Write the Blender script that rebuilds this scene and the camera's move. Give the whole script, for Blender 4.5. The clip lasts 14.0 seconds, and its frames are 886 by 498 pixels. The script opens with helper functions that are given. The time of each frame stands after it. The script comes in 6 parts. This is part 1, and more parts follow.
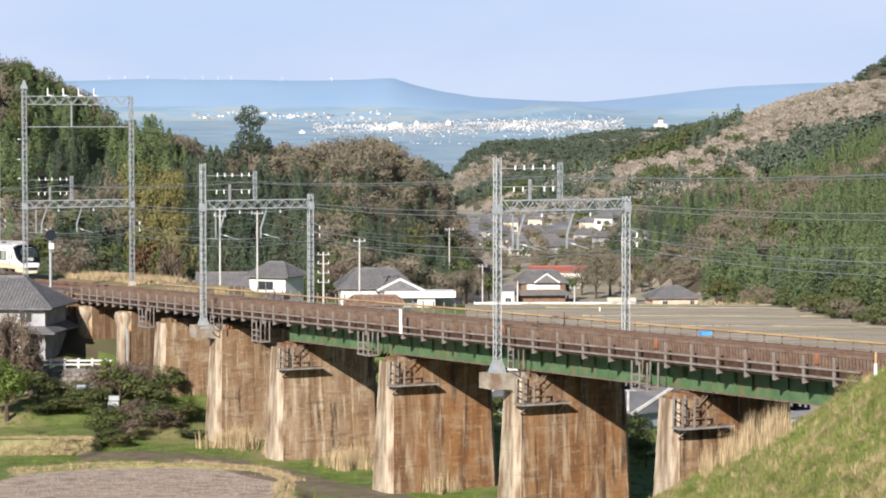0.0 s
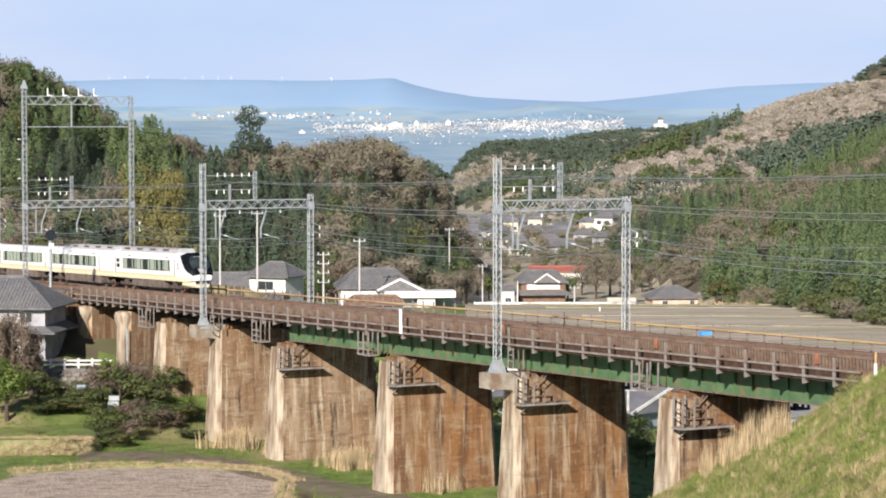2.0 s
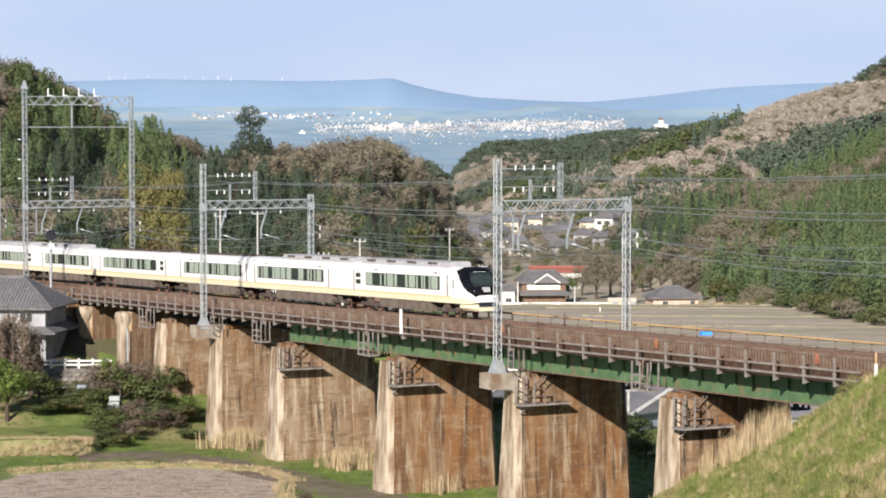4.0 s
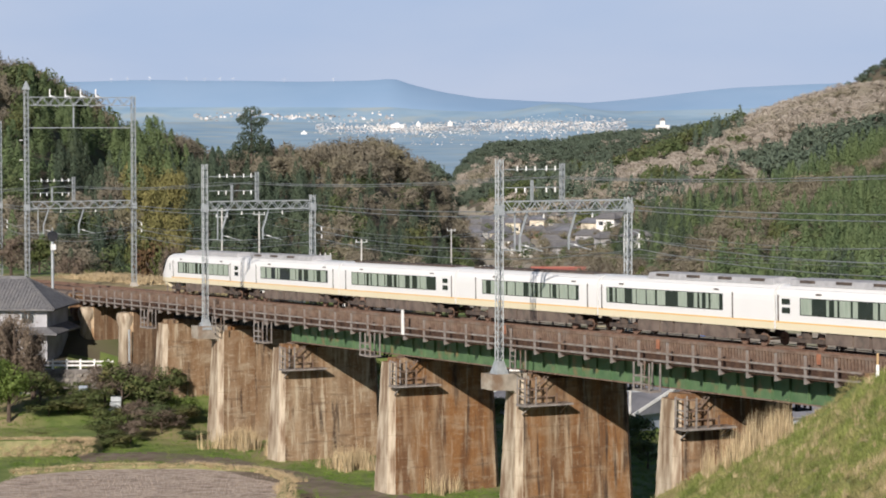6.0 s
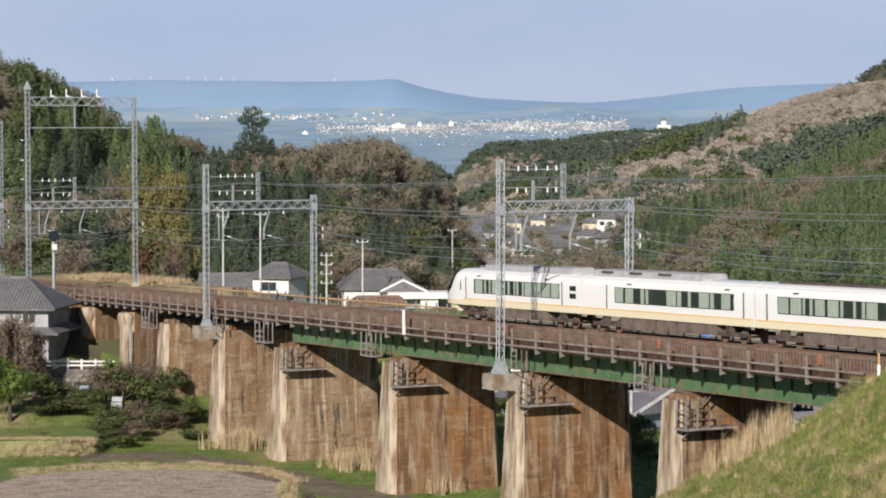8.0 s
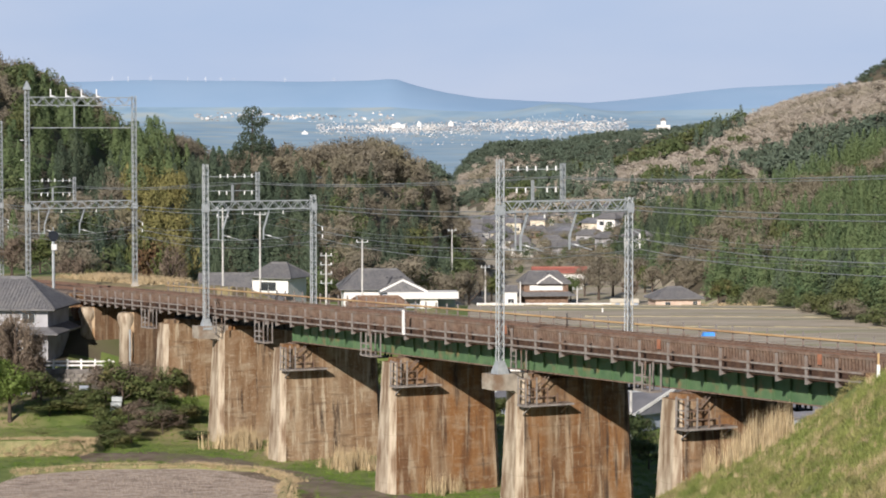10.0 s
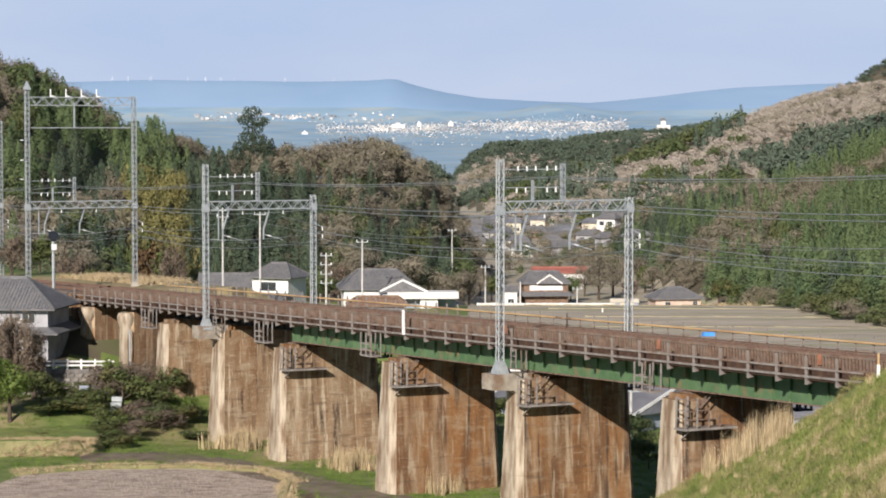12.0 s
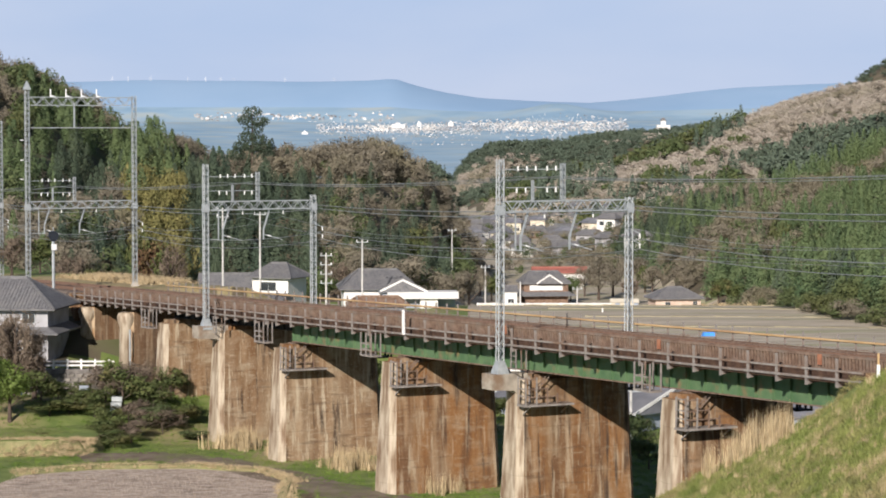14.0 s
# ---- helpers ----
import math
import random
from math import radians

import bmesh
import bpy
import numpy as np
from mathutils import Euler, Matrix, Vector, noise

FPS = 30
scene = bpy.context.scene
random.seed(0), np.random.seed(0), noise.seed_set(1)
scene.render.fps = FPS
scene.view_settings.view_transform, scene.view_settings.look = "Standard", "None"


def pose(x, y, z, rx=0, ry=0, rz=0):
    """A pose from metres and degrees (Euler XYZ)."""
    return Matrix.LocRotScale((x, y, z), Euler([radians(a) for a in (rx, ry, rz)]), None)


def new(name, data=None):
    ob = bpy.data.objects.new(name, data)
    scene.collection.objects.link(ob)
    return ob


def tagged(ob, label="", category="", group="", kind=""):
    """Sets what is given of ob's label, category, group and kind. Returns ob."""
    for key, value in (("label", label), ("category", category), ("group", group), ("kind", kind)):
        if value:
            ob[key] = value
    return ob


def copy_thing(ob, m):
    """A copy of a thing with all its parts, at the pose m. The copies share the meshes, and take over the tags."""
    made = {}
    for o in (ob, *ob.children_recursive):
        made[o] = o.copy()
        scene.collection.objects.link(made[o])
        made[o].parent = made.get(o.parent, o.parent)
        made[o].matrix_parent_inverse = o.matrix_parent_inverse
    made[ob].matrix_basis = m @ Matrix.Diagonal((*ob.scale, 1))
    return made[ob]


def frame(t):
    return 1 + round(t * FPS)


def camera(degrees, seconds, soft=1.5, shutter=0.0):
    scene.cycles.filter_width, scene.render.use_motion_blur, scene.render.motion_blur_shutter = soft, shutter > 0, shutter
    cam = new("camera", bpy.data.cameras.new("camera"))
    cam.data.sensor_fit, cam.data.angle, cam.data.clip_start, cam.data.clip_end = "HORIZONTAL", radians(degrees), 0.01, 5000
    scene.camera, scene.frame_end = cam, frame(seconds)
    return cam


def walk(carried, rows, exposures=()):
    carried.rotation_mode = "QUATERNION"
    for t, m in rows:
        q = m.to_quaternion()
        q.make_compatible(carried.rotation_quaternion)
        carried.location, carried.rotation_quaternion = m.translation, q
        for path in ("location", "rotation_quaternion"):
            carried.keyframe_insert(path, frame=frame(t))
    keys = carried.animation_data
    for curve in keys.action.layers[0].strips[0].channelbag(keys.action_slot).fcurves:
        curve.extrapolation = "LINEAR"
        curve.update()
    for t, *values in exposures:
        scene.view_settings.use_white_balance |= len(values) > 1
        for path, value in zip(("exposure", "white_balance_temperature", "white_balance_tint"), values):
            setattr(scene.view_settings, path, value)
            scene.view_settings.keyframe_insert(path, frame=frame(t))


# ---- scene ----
# Railway viaduct in a wooded valley, seen from a hillside.
cam = camera(20.47, 14.0, soft=1.9)
EYE = (0.0, 0.0, 28.0)
PITCH = -2.850


def aim(right, up):
    """The camera's pose, turned by small angles in degrees."""
    return pose(*EYE, 90 + PITCH + up, 0, -right)


walk(cam, [(0.0, aim(0.064, -0.022)), (3.0, aim(0.064, -0.022)), (4.2, aim(0.055, -0.014)), (5.5, aim(0.038, 0.0)), (6.0, aim(0.018, 0)),
           (6.5, aim(0.002, 0)), (7.0, aim(0.0, 0)), (7.5, aim(-0.017, 0)), (8.0, aim(-0.008, 0)), (10.5, aim(0, 0)), (14.0, aim(0, 0))],
     exposures=[(0.0, 0.49, 6150, 14), (3.0, 0.49, 6150, 14), (5.5, 0.21, 6150, 14), (6.0, 0.12, 6150, 14), (7.0, 0.06, 6150, 14), (8.0, 0.06, 6150, 14), (10.5, 0.21, 6150, 14), (14.0, 0.25, 6150, 14)])

# ---- light ----
SUN_AZ = math.atan2(-0.31, -0.951)      # heading to the sun, from +y towards +x
SUN_EL = radians(25)
world = bpy.data.worlds.new("sky")
scene.world = world
world.use_nodes = True
wn = world.node_tree
sky = wn.nodes.new("ShaderNodeTexSky")
sky.sky_type = "NISHITA"
sky.sun_disc = False
sky.sun_elevation, sky.sun_rotation = SUN_EL, SUN_AZ
sky.air_density, sky.dust_density, sky.ozone_density = 1.0, 0.6, 3.0
# thin high cloud over the clear sky
sky_way = wn.nodes.new("ShaderNodeTexCoord")
flat = wn.nodes.new("ShaderNodeMapping")
flat.inputs["Scale"].default_value = (1.0, 1.0, 3.5)
veil = wn.nodes.new("ShaderNodeTexNoise")
veil.inputs["Scale"].default_value, veil.inputs["Detail"].default_value = 3.0, 5
veil_amount = wn.nodes.new("ShaderNodeMapRange")
veil_amount.inputs[1].default_value, veil_amount.inputs[2].default_value = 0.3, 0.7
veil_amount.inputs[3].default_value, veil_amount.inputs[4].default_value = 0.92, 1.0
cloudy = wn.nodes.new("ShaderNodeMix")
cloudy.data_type = "RGBA"
cloud_tone = wn.nodes.new("ShaderNodeValToRGB")
cloud_tone.color_ramp.elements[0].position, cloud_tone.color_ramp.elements[1].position = 0.38, 0.66
cloud_tone.color_ramp.elements[0].color, cloud_tone.color_ramp.elements[1].color = (0.58, 0.715, 0.93, 1), (0.73, 0.805, 0.93, 1)
cloud_light = wn.nodes.new("ShaderNodeVectorMath")
cloud_light.operation = "SCALE"
cloud_light.inputs["Scale"].default_value = 13.5
wn.links.new(veil.outputs[0], cloud_tone.inputs[0])
wn.links.new(cloud_tone.outputs[0], cloud_light.inputs[0])
wn.links.new(cloud_light.outputs[0], cloudy.inputs[7])
wn.links.new(sky_way.outputs["Generated"], flat.inputs[0])
wn.links.new(flat.outputs[0], veil.inputs["Vector"])
wn.links.new(veil.outputs[0], veil_amount.inputs[0])
# the pale veil ends just above the camera's view, to cut sky fill
height = wn.nodes.new("ShaderNodeSeparateXYZ")
thin_out = wn.nodes.new("ShaderNodeMapRange")
thin_out.interpolation_type = "SMOOTHSTEP"
thin_out.inputs[1].default_value, thin_out.inputs[2].default_value = 0.058, 0.12
thin_out.inputs[3].default_value, thin_out.inputs[4].default_value = 1.0, 0.02
haze = wn.nodes.new("ShaderNodeMath")
haze.operation = "MULTIPLY"
wn.links.new(sky_way.outputs["Generated"], height.inputs[0])
wn.links.new(height.outputs["Z"], thin_out.inputs[0])
wn.links.new(veil_amount.outputs[0], haze.inputs[0])
wn.links.new(thin_out.outputs[0], haze.inputs[1])
wn.links.new(haze.outputs[0], cloudy.inputs[0])
wn.links.new(sky.outputs[0], cloudy.inputs[6])
wn.links.new(cloudy.outputs[2], wn.nodes["Background"].inputs[0])
wn.nodes["Background"].inputs[1].default_value = 0.052
sun = new("sun", bpy.data.lights.new("sun", "SUN"))
sun.data.energy, sun.data.angle, sun.data.color = 5.0, radians(0.6), (1.0, 0.90, 0.76)
sun_to = Vector((math.sin(SUN_AZ) * math.cos(SUN_EL), math.cos(SUN_AZ) * math.cos(SUN_EL), math.sin(SUN_EL)))
sun.matrix_world = Matrix.Translation((0, 0, 300)) @ sun_to.to_track_quat("Z", "Y").to_matrix().to_4x4()


# ---- materials ----
def mat(name, a, b=None, scale=1.0, rough=0.8, metal=0.0, bump=0.0, bump_scale=None, c=None, c_scale=0.2, island=0.0,
        stretch=(1, 1, 1), spec=0.3, glow=0.0, c_at=(0.5, 0.7), objrand=0.0, thin=0.0):
    """Two colours mixed by fine noise, a third by broad noise, with relief and piece-to-piece change."""
    m = bpy.data.materials.new(name)
    m.use_nodes = True
    t = m.node_tree
    N, L = t.nodes.new, t.links.new
    p = t.nodes["Principled BSDF"]
    p.inputs["Roughness"].default_value, p.inputs["Metallic"].default_value = rough, metal
    p.inputs["Specular IOR Level"].default_value = spec
    geo = N("ShaderNodeTexCoord")
    mp = N("ShaderNodeMapping")
    mp.inputs["Scale"].default_value = stretch
    L(geo.outputs["Object"], mp.inputs[0])
    n1 = N("ShaderNodeTexNoise")
    n1.inputs["Scale"].default_value, n1.inputs["Detail"].default_value = scale, 5
    L(mp.outputs[0], n1.inputs["Vector"])
    ramp = N("ShaderNodeValToRGB")
    b = b or a
    ramp.color_ramp.elements[0].position, ramp.color_ramp.elements[1].position = 0.35, 0.65
    ramp.color_ramp.elements[0].color, ramp.color_ramp.elements[1].color = (*a, 1), (*b, 1)
    L(n1.outputs[0], ramp.inputs[0])
    out = ramp.outputs[0]
    if c:
        n2 = N("ShaderNodeTexNoise")
        n2.inputs["Scale"].default_value, n2.inputs["Detail"].default_value = c_scale, 4
        L(mp.outputs[0], n2.inputs["Vector"])
        r2 = N("ShaderNodeValToRGB")
        r2.color_ramp.elements[0].position, r2.color_ramp.elements[1].position = c_at
        L(n2.outputs[0], r2.inputs[0])
        mix = N("ShaderNodeMix")
        mix.data_type = "RGBA"
        L(r2.outputs[0], mix.inputs[0])
        L(out, mix.inputs[6])
        mix.inputs[7].default_value = (*c, 1)
        out = mix.outputs[2]
    if island or objrand:
        if island:
            src = N("ShaderNodeNewGeometry").outputs["Random Per Island"]
        else:
            src = N("ShaderNodeObjectInfo").outputs["Random"]
        k = island or objrand
        mr = N("ShaderNodeMapRange")
        mr.inputs[3].default_value, mr.inputs[4].default_value = 1 - k, 1 + k
        L(src, mr.inputs[0])
        hs = N("ShaderNodeHueSaturation")
        L(mr.outputs[0], hs.inputs["Value"])
        L(out, hs.inputs["Color"])
        out = hs.outputs[0]
    L(out, p.inputs["Base Color"])
    if glow:
        L(out, p.inputs["Emission Color"])
        p.inputs["Emission Strength"].default_value = glow
    if bump:
        n3 = N("ShaderNodeTexNoise")
        n3.inputs["Scale"].default_value, n3.inputs["Detail"].default_value = bump_scale or scale * 3, 4
        L(mp.outputs[0], n3.inputs["Vector"])
        bp = N("ShaderNodeBump")
        bp.inputs["Strength"].default_value, bp.inputs["Distance"].default_value = bump, 0.05
        L(n3.outputs[0], bp.inputs["Height"])
        L(bp.outputs[0], p.inputs["Normal"])
    if thin:        # leaves and blades let part of the light through
        tr = N("ShaderNodeBsdfTranslucent")
        L(out, tr.inputs["Color"])
        both = N("ShaderNodeMixShader")
        both.inputs[0].default_value = thin
        L(p.outputs[0], both.inputs[1])
        L(tr.outputs[0], both.inputs[2])
        L(both.outputs[0], t.nodes["Material Output"].inputs["Surface"])
    return m


M_GRASS = mat("grass", (0.11, 0.16, 0.038), (0.19, 0.23, 0.07), 0.5, 0.9, c=(0.30, 0.25, 0.13), c_scale=0.09, bump=0.8, bump_scale=4)
M_DRYSLOPE = mat("dry_slope", (0.26, 0.21, 0.11), (0.38, 0.31, 0.17), 0.8, 0.95, c=(0.14, 0.16, 0.05), c_scale=0.15, bump=0.8, bump_scale=4)
M_WOODFLOOR = mat("wood_floor", (0.10, 0.085, 0.055), (0.17, 0.14, 0.095), 0.2, 0.95, c=(0.08, 0.095, 0.035), c_scale=0.05)
M_FIELD = mat("field", (0.33, 0.285, 0.215), (0.52, 0.455, 0.355), 0.3, 0.95, c=(0.29, 0.30, 0.16), c_scale=0.06, stretch=(0.4, 2, 1))
M_PADDY = mat("paddy", (0.31, 0.235, 0.18), (0.62, 0.525, 0.44), 2.4, 0.95, c=(0.22, 0.175, 0.135), c_scale=0.5, bump=1.0, bump_scale=6, stretch=(1.2, 2.4, 1))
M_DIRT = mat("dirt", (0.14, 0.108, 0.08), (0.23, 0.185, 0.14), 0.8, 0.95, c=(0.15, 0.15, 0.08), c_scale=0.2, bump=0.5)
M_MEADOW = mat("meadow_blades", (0.125, 0.205, 0.036), (0.21, 0.30, 0.062), 0.5, 0.8, island=0.35, c=(0.24, 0.25, 0.09), c_scale=0.2, thin=0.25)
M_DRY = mat("dry_grass", (0.42, 0.32, 0.18), (0.56, 0.45, 0.28), 2.0, 0.9, island=0.3)
M_BLADE = mat("green_blades", (0.17, 0.215, 0.055), (0.31, 0.335, 0.105), 0.6, 0.8, island=0.5, c=(0.34, 0.29, 0.14), c_scale=0.25, c_at=(0.45, 0.68), thin=0.25)
# darker copy of the cedar: shade on the slopes is in its colour
M_CEDAR_SHADE_DARK = mat("shade_dark_conifer", (0.055, 0.082, 0.055), (0.09, 0.118, 0.07), 0.05, 0.85, island=0.3, thin=0.12)
# conifer colour greyed and lightened, with the far ridges' haze painted in
M_HAZE_CONIFER = mat("haze_conifer", (0.078, 0.108, 0.076), (0.112, 0.142, 0.10), 0.03, 0.9, island=0.2)
M_CEDAR = mat("cedar", (0.065, 0.110, 0.05), (0.165, 0.218, 0.098), 0.2, 0.8, island=0.18, c=(0.125, 0.17, 0.07), c_scale=0.03, c_at=(0.45, 0.62), thin=0.18)
M_LIGHTGREEN = mat("light_leaf", (0.085, 0.12, 0.045), (0.13, 0.158, 0.068), 0.2, 0.8, island=0.22, c=(0.14, 0.14, 0.05), c_scale=0.06, thin=0.2)
M_BARE = mat("bare_twigs", (0.15, 0.134, 0.098), (0.235, 0.207, 0.153), 0.18, 0.9, island=0.2, c=(0.22, 0.20, 0.12), c_scale=0.05)
# paler copy of the bare twigs: distance haze is mixed into its colour
M_HAZE_BARE = mat("haze_pale_twigs", (0.36, 0.315, 0.26), (0.50, 0.445, 0.375), 0.08, 0.9, island=0.15, c=(0.25, 0.23, 0.14), c_scale=0.02)
M_BAMBOO = mat("bamboo_leaf", (0.18, 0.175, 0.06), (0.26, 0.235, 0.09), 0.2, 0.8, island=0.3, thin=0.25)
M_BARK = mat("bark", (0.06, 0.045, 0.035), (0.12, 0.09, 0.07), 4, 0.95)
M_CONC = mat("concrete", (0.40, 0.37, 0.32), (0.50, 0.46, 0.40), 1.2, 0.9, c=(0.28, 0.24, 0.19), c_scale=0.5, bump=0.25, bump_scale=5)
M_GALV = mat("galvanised_steel", (0.36, 0.39, 0.40), (0.48, 0.51, 0.52), 3, 0.5, 0.35)
M_GREEN = mat("green_paint", (0.075, 0.145, 0.07), (0.115, 0.19, 0.095), 0.9, 0.55, c=(0.20, 0.15, 0.08), c_scale=1.1, c_at=(0.58, 0.75))
M_RUST = mat("rusty_steel", (0.13, 0.084, 0.06), (0.24, 0.17, 0.127), 2.2, 0.9, c=(0.20, 0.16, 0.13), c_scale=0.7, bump=0.3)
M_GREYRUST = mat("weathered_grey_steel", (0.21, 0.19, 0.175), (0.31, 0.285, 0.26), 2.0, 0.8, c=(0.20, 0.13, 0.09), c_scale=0.8)
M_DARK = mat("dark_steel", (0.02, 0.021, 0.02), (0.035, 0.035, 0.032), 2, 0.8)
M_SLEEPER = mat("sleeper_timber", (0.17, 0.09, 0.055), (0.26, 0.145, 0.095), 3, 0.95, objrand=0.35)
M_RAIL = mat("rail_steel", (0.20, 0.12, 0.08), (0.30, 0.20, 0.15), 5, 0.55, 0.25)
M_WHITE = mat("white_coach_paint", (0.82, 0.82, 0.80), (0.84, 0.84, 0.82), 0.5, 0.3, spec=0.5)
M_CREAM = mat("cream_coach_paint", (0.78, 0.70, 0.48), (0.80, 0.72, 0.51), 0.5, 0.3, spec=0.5)
M_ORANGE = mat("orange_stripe", (0.80, 0.50, 0.16), (0.82, 0.54, 0.20), 0.5, 0.3)
M_GLASS = mat("coach_window_glass", (0.02, 0.03, 0.03), (0.03, 0.04, 0.04), 1, 0.05, spec=0.8)
M_CURTAIN = mat("green_curtain", (0.27, 0.33, 0.26), (0.42, 0.48, 0.40), 6, 0.35, stretch=(4, 1, 0.2))
M_UNDER = mat("underfloor", (0.06, 0.05, 0.045), (0.13, 0.10, 0.08), 2, 0.9)
M_ROOFGREY = mat("grey_roof_gear", (0.36, 0.36, 0.37), (0.46, 0.46, 0.47), 2, 0.7)
M_BLACK = mat("black_gloss", (0.012, 0.013, 0.016), (0.016, 0.017, 0.02), 1, 0.12, spec=0.7)
M_TILE = mat("roof_tile", (0.12, 0.12, 0.125), (0.19, 0.188, 0.192), 3, 0.75, c=(0.20, 0.195, 0.19), c_scale=0.6)
M_PLASTER = mat("white_plaster", (0.72, 0.71, 0.68), (0.80, 0.79, 0.76), 0.8, 0.85)
M_WOODWALL = mat("brown_wall", (0.16, 0.10, 0.07), (0.26, 0.18, 0.13), 1.5, 0.85)
M_WINDOW = mat("house_window", (0.03, 0.035, 0.04), (0.06, 0.065, 0.07), 1, 0.1, spec=0.7)
M_STONE = mat("stone_wall", (0.14, 0.13, 0.12), (0.26, 0.24, 0.22), 1.5, 0.95, bump=0.8, bump_scale=3)
M_REDROOF = mat("red_roof", (0.33, 0.11, 0.085), (0.42, 0.17, 0.13), 2, 0.7)
M_CABLE = mat("cable", (0.20, 0.22, 0.22), (0.28, 0.31, 0.31), 2, 0.5, 0.3)
M_PORC = mat("white_porcelain", (0.85, 0.85, 0.83), (0.9, 0.9, 0.88), 2, 0.25, spec=0.6)


# ---- mesh helpers ----
def mesh_of(name, bm, material, smooth=False):
    me = bpy.data.meshes.new(name)
    bm.to_mesh(me)
    bm.free()
    for m in (material if isinstance(material, (list, tuple)) else [material]):
        me.materials.append(m)
    if smooth:
        me.polygons.foreach_set("use_smooth", [True] * len(me.polygons))
    return me


def part(name, bm, material, parent=None, label="", at=None, smooth=False):
    """One mesh object under a thing or a part; at is its pose in the parent's space."""
    me = bm if isinstance(bm, bpy.types.Mesh) else mesh_of(name, bm, material, smooth)
    ob = new(name, me)
    if parent is not None:
        ob.parent = parent
    if at is not None:
        ob.matrix_local = at
    if label:
        ob["label"] = label
    return ob


def thing(name, m, label, category, group="", kind=""):
    ob = new(name)
    ob.empty_display_size = 0.3
    ob.matrix_world = m
    return tagged(ob, label, category, group, kind)


def box(bm, lo, hi, mi=0, taper=0.0):
    """A box from corner to corner; taper draws its top in by metres."""
    x0, y0, z0 = lo
    x1, y1, z1 = hi
    t = taper
    v = [bm.verts.new(c) for c in ((x0, y0, z0), (x1, y0, z0), (x1, y1, z0), (x0, y1, z0),
                                   (x0 + t, y0 + t, z1), (x1 - t, y0 + t, z1), (x1 - t, y1 - t, z1), (x0 + t, y1 - t, z1))]
    for f in ((3, 2, 1, 0), (4, 5, 6, 7), (0, 1, 5, 4), (1, 2, 6, 5), (2, 3, 7, 6), (3, 0, 4, 7)):
        bm.faces.new([v[i] for i in f]).material_index = mi
    return bm


def beam(bm, p, q, w, h=None, mi=0, n=4):
    """A bar of n sides from p to q."""
    p, q = Vector(p), Vector(q)
    h = h or w
    d = (q - p).normalized()
    side = d.cross(Vector((0, 0, 1)))
    if side.length < 1e-3:
        side = Vector((1, 0, 0))
    side.normalize()
    up = side.cross(d)
    rings = []
    for e in (p, q):
        ring = []
        for i in range(n):
            a = math.tau * (i + 0.5) / n
            k = 1 / math.cos(math.pi / n) if n == 4 else 1
            ring.append(bm.verts.new(e + side * (math.cos(a) * w / 2 * k) + up * (math.sin(a) * h / 2 * k)))
        rings.append(ring)
    for i in range(n):
        j = (i + 1) % n
        bm.faces.new((rings[0][i], rings[0][j], rings[1][j], rings[1][i])).material_index = mi
    bm.faces.new(rings[0][::-1]).material_index = mi
    bm.faces.new(rings[1]).material_index = mi
    return bm


def loft(bm, rings, mi=0, caps=True):
    """Skin over rings of equal length."""
    vs = [[bm.verts.new(c) for c in r] for r in rings]
    n = len(rings[0])
    for a, b in zip(vs, vs[1:]):
        for i in range(n):
            bm.faces.new((a[i], a[(i + 1) % n], b[(i + 1) % n], b[i])).material_index = mi
    if caps:
        bm.faces.new(vs[0][::-1]).material_index = mi
        bm.faces.new(vs[-1]).material_index = mi
    return bm


def B():
    return bmesh.new()


# ---- the line of the railway ----
CAR = 20.8
GRADE = 0.0272
P0 = Vector((-11.35, 209.7, 12.88))
HEAD = math.degrees(math.atan2(-0.886, 0.4635))
TRACK = pose(*P0, 0, 0, HEAD) @ pose(0, 0, 0, 0, -math.degrees(math.atan(GRADE)), 0)
NEAR_V, FAR_V = -2.5, 1.4       # centre lines of the two tracks; v grows away from the camera


def on_track(s, v=0.0, z=0.0):
    return TRACK @ Matrix.Translation((s, v, z))


def upright(s, v=0.0, z=0.0):
    """Level and upright, turned along the railway, at a height over the rails."""
    p = TRACK @ Vector((s, v, 0))
    return pose(p.x, p.y, p.z + z, 0, 0, HEAD)


def track_sv(x, y):
    dx, dy = x - P0.x, y - P0.y
    return dx * 0.4635 - dy * 0.886, dx * 0.886 + dy * 0.4635


# ---- the ground ----
S_LEFT, S_RIGHT = -47.0, 84.5


def ridge(x, y, yc, front, back, xs, zs):
    """A hill: its crest runs at depth yc with heights zs over xs, and falls off before and behind."""
    crest = np.interp(x, xs, zs)
    d = np.where(y < yc, (yc - y) / front, (y - yc) / back)
    return crest, 0.5 + 0.5 * np.cos(np.pi * np.clip(d, 0, 1))


def smooth_noise(x, y, size):
    return (np.sin(x / size * 1.7 + 1.3 * np.sin(y / size)) + np.sin(y / size * 1.3 + 1.7 * np.sin(x / size * 0.8)) + np.sin((x + y) / size * 0.63)) / 3


